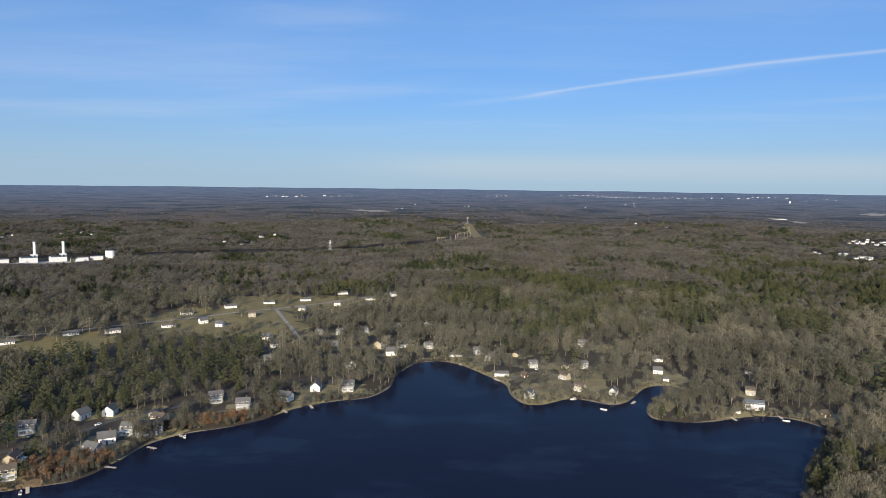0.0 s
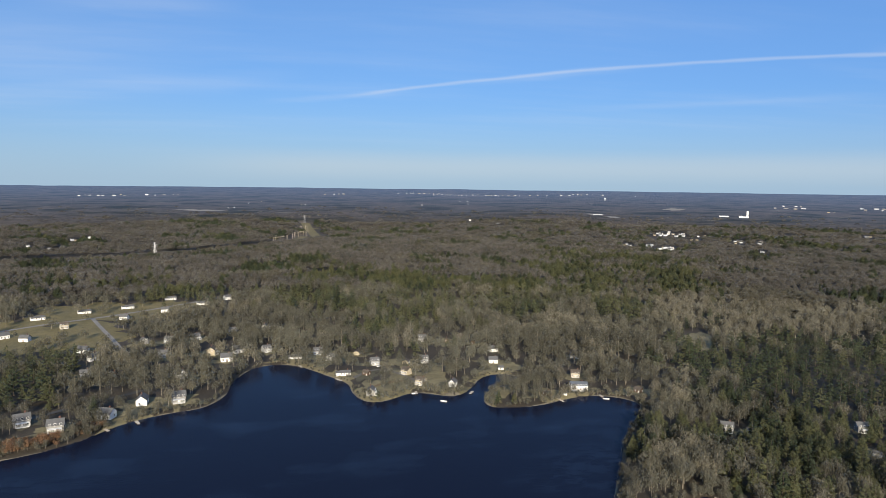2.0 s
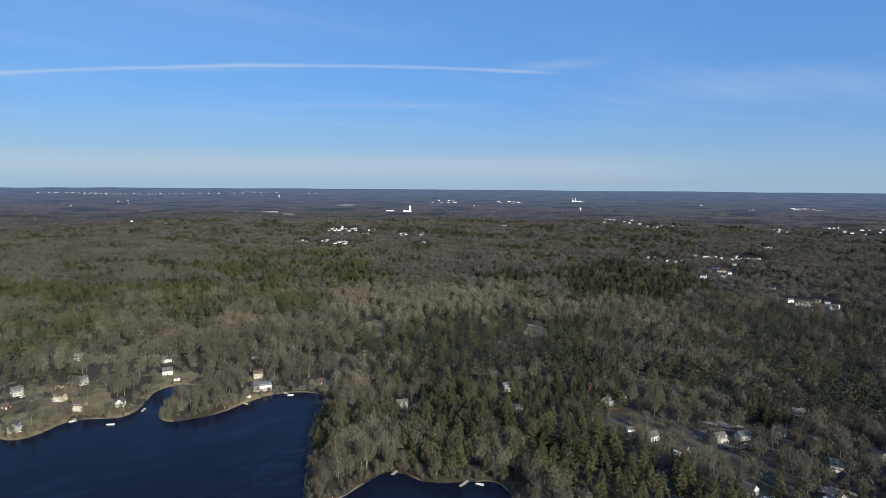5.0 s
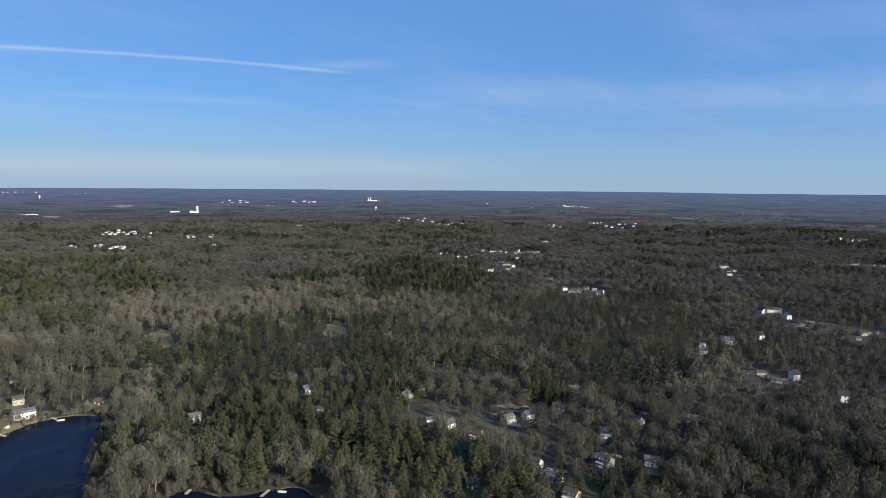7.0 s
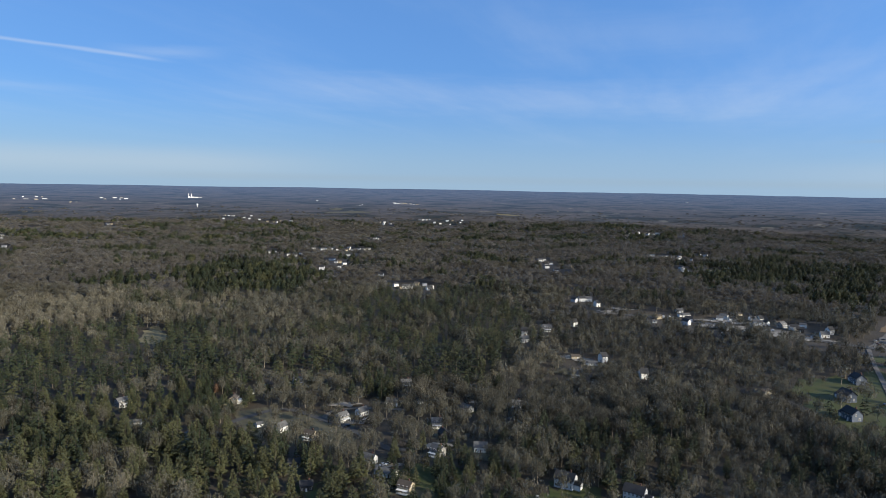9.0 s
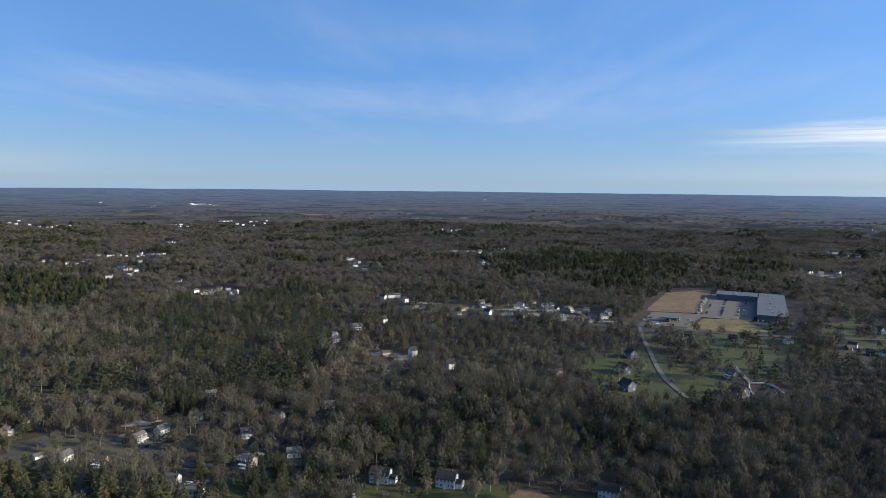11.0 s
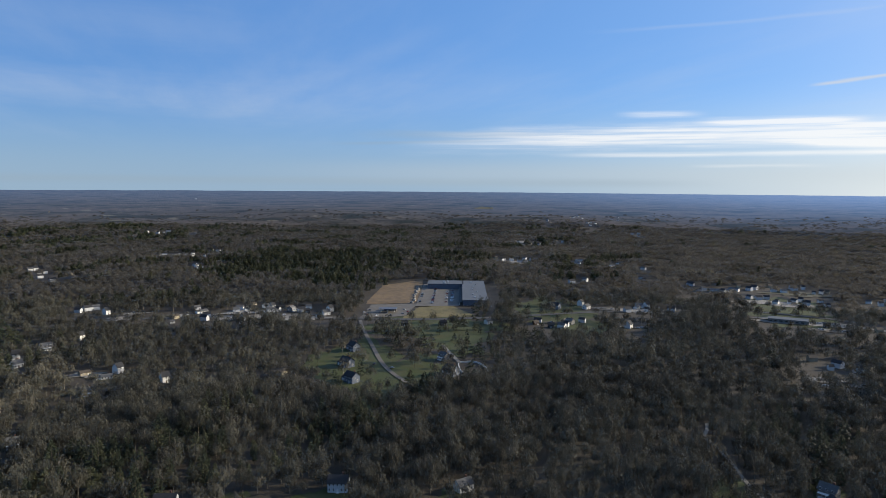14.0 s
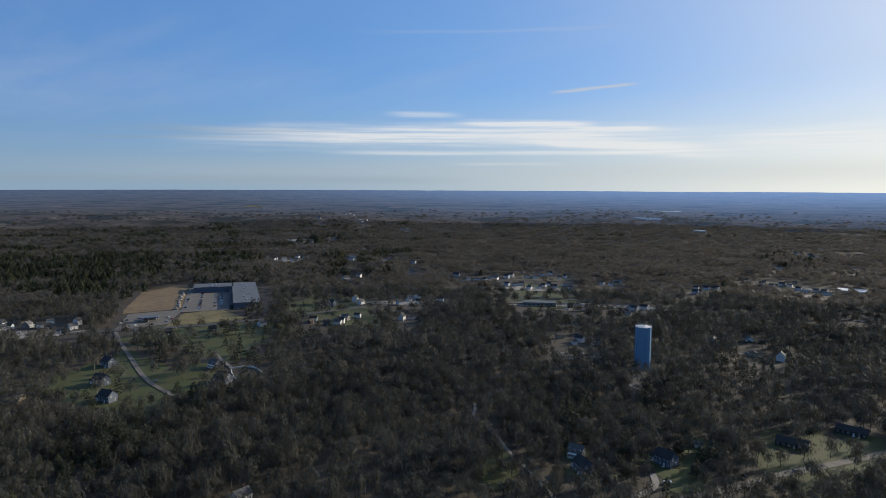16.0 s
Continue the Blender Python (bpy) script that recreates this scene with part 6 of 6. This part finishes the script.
def bare_tree(rng, level):
    """A leafless tree; at the last level a clump of them in one."""
    high, wide = rng.uniform(12.5, 17), rng.uniform(4.6, 6.8)
    if level > 1:
        wide *= (1.3, 2.0)[level - 2]
        wood = joined([(*tapered(rng, (0, 0, -0.5), (0, 0, high * 0.5), 0.24, 0.1, 3), 0)])
        crown = mound(rng, high * 0.9, wide, high * 0.5, (5, 4)[level - 2], 0.62, 0.9)
        return wood, merged(crown, sprays(rng, 6, high, wide * 0.8, high * 0.5, 4.0, 3.6)) if level == 2 else crown
    wide *= (1.08, 1.2)[level]
    n, ln, br = ((178, 2.4, 1.12), (53, 3.2, 2.15))[level]
    wood = [(*tapered(rng, (0, 0, -0.5), (rng.uniform(-.4, .4), rng.uniform(-.4, .4), high * 0.9), 0.24, 0.07, (5, 3)[level]), 0)]
    for k in range((6, 1)[level]):
        a, z = rng.uniform(0, 6.28), high * rng.uniform(0.2, 0.5)
        reach = wide * rng.uniform(0.3, 0.8)
        wood.append((*tapered(rng, (0, 0, z), (reach * np.cos(a), reach * np.sin(a), z + high * rng.uniform(0.3, 0.5)), 0.13, 0.03, 3), 0))
    return joined(wood), merged(mound(rng, high * 0.8, wide * (0.6, 0.74)[level], high * 0.35, 5, 0.74, 0.5), sprays(rng, n, high, wide, high * 0.26, ln, br))


def pine_tree(rng, level):
    """A white pine: uneven tiers of upswept boughs, open below and blunt at the top."""
    high, wide = rng.uniform(13, 19), rng.uniform(3.6, 5.6)
    if level > 1:
        wide *= (1.25, 2.1)[level - 2]
        wood = joined([(*tapered(rng, (0, 0, -0.5), (0, 0, high * 0.5), 0.24, 0.1, 3), 0)])
        return wood, mound(rng, high, wide, high * 0.3, (5, 4)[level - 2], 0.52, 0.7)
    n, k2 = ((52, 1.0), (16, 1.7))[level]
    wood = joined([(*tapered(rng, (0, 0, -0.5), (0, 0, high * 0.95), 0.3, 0.05, (5, 3, 3)[level]), 0)])
    v, f = [], []
    lean = rng.uniform(0, 6.28)
    for i in range(n):
        u = (i + rng.uniform(0.0, 1.0)) / n
        z = high * (0.14 + 0.84 * u)
        a = i * 2.4 + rng.uniform(-0.6, 0.6)
        reach = wide * (1 - 0.96 * u ** 1.5) ** 0.9 * rng.uniform(0.45, 1.25) * (1 + 0.25 * np.cos(a - lean)) + 0.5
        out, side = np.array([np.cos(a), np.sin(a), 0]), np.array([-np.sin(a), np.cos(a), 0])
        w = (0.35 * reach + 0.5) * rng.uniform(0.7, 1.2) * k2
        rise = rng.uniform(-0.3, 1.3)
        tip = out * reach + [0, 0, z + rise]
        root = out * reach * 0.15 + [0, 0, z]
        mid = out * reach * 0.65
        o = len(v)
        v += [root, mid + side * w + [0, 0, z - 0.35 + rise * 0.5], tip, mid - side * w + [0, 0, z - 0.35 + rise * 0.5], mid + [0, 0, z + 0.8 * k2]]
        f += [(o, o + 1, o + 4), (o + 1, o + 2, o + 4), (o + 2, o + 3, o + 4), (o + 3, o, o + 4)]
    v = np.array(v)
    nrm = v - np.array([0, 0, high * 0.3])
    nrm /= np.linalg.norm(nrm, axis=1)[:, None]
    nrm[:, 2] += 0.15
    own = np.tile([[0, 0, 0.3]], (len(v), 1))
    own[4::5] = [0, 0, 1.2]
    nrm = nrm + own
    return wood, (v, np.array(f), nrm / np.linalg.norm(nrm, axis=1)[:, None])


PINES = [(409, 221, 103, 73, 0.5), (334, 145, 44, 44, 0.4), (-254, 344, 11, 59, 0.8), (-325, 773, 50, 128, 0.4), (153, 279, 17, 37, 0.7), (-960, 1827, 435, 840, 0.14), (329, 367, 110, 90, 0.8), (229, 265, 87, 47, 0.7), (562, 496, 53, 169, 0.4), (97, 342, 6, 16, 0.95),
         (664, 500, 77, 144, 0.8), (395, 361, 23, 73, 0.7), (208, 326, 26, 35, 0.7), (501, 236, 86, 72, 0.62), (1364, 1007, 107, 138, 0.5), (691, 517, 73, 169, 0.85), (556, 201, 80, 104, 0.75), (332, 287, 43, 56, 0.65),
         (405, 172, 32, 44, 0.65), (997, -74, 113, 176, 0.62), (470, 97, 53, 44, 0.35), (1162, 883, 148, 264, 0.4), (1689, 94, 214, 216, 0.4), (1032, -154, 167, 206, 0.78), (564, 270, 16, 110, 0.85), (584, 208, 68, 113, 0.6),
         (396, 121, 21, 48, 0.7), (335, -40, 21, 31, 0.5), (318, 47, 16, 27, 0.35), (439, -182, 11, 62, 0.7), (1703, 229, 130, 186, 0.4), (340, -36, 23, 24, 0.55)]
OLIVE_PINES = [(-159, 792, 95, 120, 0.35), (94, 701, 140, 189, 0.6), (398, 875, 129, 294, 0.6), (-235, 386, 63, 80, 0.8), (-188, 418, 54, 68, 0.6), (55, 742, 126, 172, 0.6), (268, 699, 95, 179, 0.62), (163, 284, 19, 32, 0.6),
               (194, 249, 56, 58, 0.6), (218, 164, 34, 28, 0.9), (217, 160, 14, 28, 0.85), (222, 124, 11, 21, 0.85), (202, 181, 13, 27, 0.5), (354, -36, 33, 30, 0.4)]
PALE = [(396, 635, 95, 157), (462, 522, 59, 160), (359, 626, 70, 150), (385, 484, 99, 89), (138, 330, 24, 6)]
RED = [(-120, 320, 26, 10), (-185, 255, 22, 12), (290, 250, 12, 7)]

BRUSH = [(-178, 258, 24, 9, 0.5, 420), (-136, 315, 22, 5, 0.55, 330), (-110, 335, 8, 4, 0.8, 60)]


def field(x, y, scale, seed):
    """A soft random field between 0 and 1 over the plan."""
    rng = np.random.default_rng(seed)
    out = np.zeros(len(x))
    for k in range(7):
        a, ph, f = rng.uniform(0, 6.28), rng.uniform(0, 6.28), rng.uniform(0.6, 2.4) / scale
        out += np.sin((x * np.cos(a) + y * np.sin(a)) * f + ph)
    return 1 / (1 + np.exp(-out * 0.9))


def hashed(x, y, seed):
    """A number between 0 and 1 that belongs to a place."""
    h = np.sin(x * 12.9898 + y * 78.233 + seed * 37.719) * 43758.5453
    return h - np.floor(h)


def wooded(x, y):
    """Where trees may stand: away from water, roads, houses and lawns."""
    keep = np.ones(len(x), bool)
    near = np.hypot(x, y) < 1000
    keep[near] &= shore_distance(x[near], y[near]) > 1.0
    luck = hashed(x, y, 1)
    for cx, cy, rx, ry, a, share in CLEAR:
        u, v = (x - cx) * math.cos(a) + (y - cy) * math.sin(a), -(x - cx) * math.sin(a) + (y - cy) * math.cos(a)
        keep &= ~(((u / rx) ** 2 + (v / ry) ** 2 < 1.0) & (luck < share))
    for cx, cy, rad, share in FREE:
        keep &= ~(((x - cx) ** 2 + (y - cy) ** 2 < rad * rad) & (luck < share))
    for p, wide in ROADS:
        lo, hi = p.min(0) - wide - 5, p.max(0) + wide + 5
        near = np.where(keep & (x > lo[0]) & (x < hi[0]) & (y > lo[1]) & (y < hi[1]))[0]
        if len(near):
            d = ((x[near, None] - p[None, :, 0]) ** 2 + (y[near, None] - p[None, :, 1]) ** 2).min(1)
            keep[near[d < wide * wide]] = False
    return keep


def scatter(rng, r0, r1, step, az0=-40.0, az1=166.0):
    """Loosely spaced points of the plan between two radii."""
    g = np.arange(-r1, r1, step)
    x, y = np.meshgrid(g, g)
    x, y = x.ravel(), y.ravel()
    x, y = x + rng.uniform(-0.48, 0.48, len(x)) * step, y + rng.uniform(-0.48, 0.48, len(y)) * step
    r, az = np.hypot(x, y), np.degrees(np.arctan2(x, y))
    keep = (r >= r0) & (r < r1) & (az > az0) & (az < az1)
    x, y = x[keep], y[keep]
    keep = wooded(x, y)
    return x[keep], y[keep]


def kinds_of(x, y):
    """0 bare, 1 pale bare, 2 russet, 3 dark pine, 4 yellowing pine."""
    n = len(x)
    p = np.where(np.hypot(x, y) > 1000, 0.07 + 0.5 * np.clip(field(x, y, 90, 4) - 0.62, 0, 1) / 0.38, 0.06) + 0.40 * np.clip(field(x, y, 110, 3) - 0.62, 0, 1) / 0.38
    blot = field(x, y, 25, 9)
    pale = 0.12 + 0.25 * field(x, y, 60, 5) ** 2
    stand = (0, 0, field(x, y, 34, 21), field(x, y, 20, 22), field(x, y, 30, 23), 0)
    luck = [hashed(x, y, k) * (0.45 if k in (2, 3, 4) else 1.0) + 0.55 * stand[k] for k in range(6)]
    x, y = x / PLAN, y / PLAN
    olive = np.full(n, 0.05)
    for rows in (PINES, OLIVE_PINES):
        for cx, cy, rx, ry, share in rows:
            a = -math.atan2(cx, cy)
            u, v = (x - cx) * math.cos(a) + (y - cy) * math.sin(a), -(x - cx) * math.sin(a) + (y - cy) * math.cos(a)
            e = (u / rx) ** 2 + (v / ry) ** 2 + 0.7 * (blot - 0.5)
            q = share * np.clip(1.6 - e, 0, 1)
            p = np.maximum(p, q)
            if rows is OLIVE_PINES:
                olive = np.maximum(olive, q)
    p = np.where((np.arctan2(x, y) > radians(126)) & (np.hypot(x, y) > 500), p * 0.3, p)
    p = np.where(np.hypot((x - 330) / 100, (y - 15) / 85) < 1 + 0.3 * (blot - 0.5), p * 0.8, p)
    for cx, cy, rx, ry in PALE:
        pale = np.maximum(pale, 0.7 * np.clip(1.5 - ((x - cx) / rx) ** 2 - ((y - cy) / ry) ** 2, 0, 1))
    red = np.full(n, 0.005)
    for cx, cy, rx, ry in RED:
        red = np.maximum(red, 0.5 * np.clip(1.5 - ((x - cx) / rx) ** 2 - ((y - cy) / ry) ** 2, 0, 1))
    k = np.zeros(n, int)
    k[luck[2] < pale] = 1
    k[luck[3] < red] = 2
    pine = luck[4] < p
    k[pine] = np.where(luck[5][pine] < np.where(olive[pine] > 0.2, 0.8, 0.3), 4, 3)
    return k


NAMES = (("bare_tree", "bare grey-brown deciduous tree", "tree"), ("pale_tree", "bare pale-barked tree with buff twigs", "tree"), ("russet_oak", "oak with clinging russet leaves", "tree"),
         ("pine_tree", "dark green white pine", "tree"), ("yellow_pine", "olive green pine with yellowing needles", "tree"))
WOOD = (BARK, PALE_BARK, BARK, PINE_BARK, PINE_BARK)
CROWN = (TWIG, BUFF, RUSSET, NEEDLE, OLIVE)
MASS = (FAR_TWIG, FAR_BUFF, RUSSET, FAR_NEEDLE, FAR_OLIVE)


def grow(level, r0, r1, step, size, single=None):
    """The woods between two radii: single trees within the given stretch of plan, the rest as one mass of each kind."""
    rng = np.random.default_rng(40 + level + int(r0))
    x, y = scatter(rng, r0, r1, step)
    if r0 < 500:  # scrub close to the water
        edge = np.repeat(SHORE, 6, axis=0) + rng.uniform(-6.5, 6.5, (len(SHORE) * 6, 2))
        far_side = (edge[:, 1] > 270) & (shore_distance(edge[:, 0], edge[:, 1]) > 0.3)
        x, y = np.append(x, edge[far_side, 0]), np.append(y, edge[far_side, 1])
    brush = np.zeros(len(x), bool)
    if r0 < 500:  # thickets of russet brush
        for cx, cy, rx, ry, a, n in BRUSH:
            u = rng.uniform(-1, 1, (n, 2))
            u = u[np.hypot(u[:, 0], u[:, 1]) < 1] * (rx, ry) * PLAN
            bx, by = cx * PLAN + u[:, 0] * math.cos(a) - u[:, 1] * math.sin(a), cy * PLAN + u[:, 0] * math.sin(a) + u[:, 1] * math.cos(a)
            dry = shore_distance(bx, by) > 0.4
            x, y, brush = np.append(x, bx[dry]), np.append(y, by[dry]), np.append(brush, np.full(dry.sum(), True))
    kind = kinds_of(x, y)
    if r0 > 2600:  # only loose crowns stand out of the far woods, fewer and fewer
        keep = (kind < 3) & (hashed(x, y, 12) < 1.1 * (r1 - np.hypot(x, y)) / (r1 - r0))
        x, y, brush, kind = x[keep], y[keep], brush[keep], kind[keep]
    kind[brush] = np.where(hashed(x[brush], y[brush], 14) < 0.6, 2, np.where(hashed(x[brush], y[brush], 15) < 0.4, 1, 0))
    z = height(x, y) if r0 < 2600 else skyline(x, y) - 9.0
    turn, grown = rng.uniform(0, 6.28, len(x)), size * (rng.uniform(0.62, 1.2, len(x)) if level < 2 else rng.uniform(0.84, 1.1, len(x)))
    grown *= 0.78 + 0.44 * field(x, y, 38, 31)
    if r0 < 500:  # low growth along the water
        d = shore_distance(x, y)
        grown *= np.where(d < 5, 0.32, np.where(d < 9, 0.6, 1.0)) * np.where(np.hypot((x / PLAN - 35) / 95, (y / PLAN - 420) / 60) < 1, 0.72, 1.0)
        kind[(d < 5) & (kind > 2) & (hashed(x, y, 8) < 0.8)] = 0
    grown[brush] = np.random.default_rng(5).uniform(0.2, 0.42, brush.sum())
    for k in range(5):
        make = pine_tree if k > 2 else bare_tree
        models = [make(np.random.default_rng(100 * k + i), level) for i in range(7)]
        mine = np.where(kind == k)[0]
        which = rng.integers(0, 7, len(mine))
        alone = np.zeros(len(mine), bool)
        if single is not None:
            alone = single(x[mine], y[mine])
            alone &= np.cumsum(alone) <= 100
            meshes = []
            for i, ((wv, wf, wm), (cv, cf, cn)) in enumerate(models):
                meshes.append((solid("trunk", wv, wf, [WOOD[k]]), solid("crown", cv, cf, [CROWN[k]], normals=cn)))
            for j, i in zip(mine[alone], which[alone]):
                ob = empty(NAMES[k][0], Matrix.Translation((x[j], y[j], z[j])) @ Matrix.Rotation(turn[j], 4, "Z") @ Matrix.Diagonal((grown[j], grown[j], grown[j], 1)),
                           NAMES[k][1] + " near the lake shore", NAMES[k][2], NAMES[k][0].replace("_", " ") + "s by the lake")
                for me, name in zip(meshes[i], ("trunk", "crown")):
                    q = new(name, me)
                    q.parent = ob
        vs, fs, ms, ns, n = [], [], [], [], 0
        for i, ((wv, wf, wm), (cv, cf, cn)) in enumerate(models):
            v, f, m = joined([(wv, wf, 0), (cv, cf, 1)] if level < 2 else [(cv, cf, 1)])
            axis = wv * np.array([1, 1, 0.0])
            axis /= np.linalg.norm(axis, axis=1)[:, None] + 0.01
            nr = np.concatenate([axis, cn]) if level < 2 else cn
            at = mine[(which == i) & ~alone]
            if not len(at):
                continue
            c, s = np.cos(turn[at]), np.sin(turn[at])
            tall = rng.uniform(0.85, 1.15, len(at))
            px = (v[None, :, 0] * c[:, None] - v[None, :, 1] * s[:, None]) * grown[at, None] + x[at, None]
            py = (v[None, :, 0] * s[:, None] + v[None, :, 1] * c[:, None]) * grown[at, None] + y[at, None]
            pz = v[None, :, 2] * (grown[at] * tall)[:, None] + z[at, None]
            vs.append(np.stack([px, py, pz], 2).reshape(-1, 3))
            nx, ny = nr[None, :, 0] * c[:, None] - nr[None, :, 1] * s[:, None], nr[None, :, 0] * s[:, None] + nr[None, :, 1] * c[:, None]
            ns.append(np.stack([nx, ny, np.broadcast_to(nr[None, :, 2], nx.shape)], 2).reshape(-1, 3))
            fs.append((f[None] + (n + np.arange(len(at)) * len(v))[:, None, None]).reshape(-1, 3))
            ms.append(np.tile(m, len(at)))
            n += len(at) * len(v)
        if vs:
            name = NAMES[k][0] + "s"
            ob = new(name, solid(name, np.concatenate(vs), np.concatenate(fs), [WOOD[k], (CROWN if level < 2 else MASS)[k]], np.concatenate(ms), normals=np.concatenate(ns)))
            tagged(ob, ("far " if level else "") + "woods of " + NAMES[k][1] + "s", "woods", kind="stuff")


grow(0, 335, 560, 8.3, 0.95, single=lambda x, y: (shore_distance(x, y) < 20))
grow(1, 560, 1050, 10.9, 1.0)
grow(2, 1050, 1900, 11.6, 1.0)
grow(3, 1900, 2740, 17.0, 1.0)
grow(3, 2741, 3500, 25.0, 0.85)
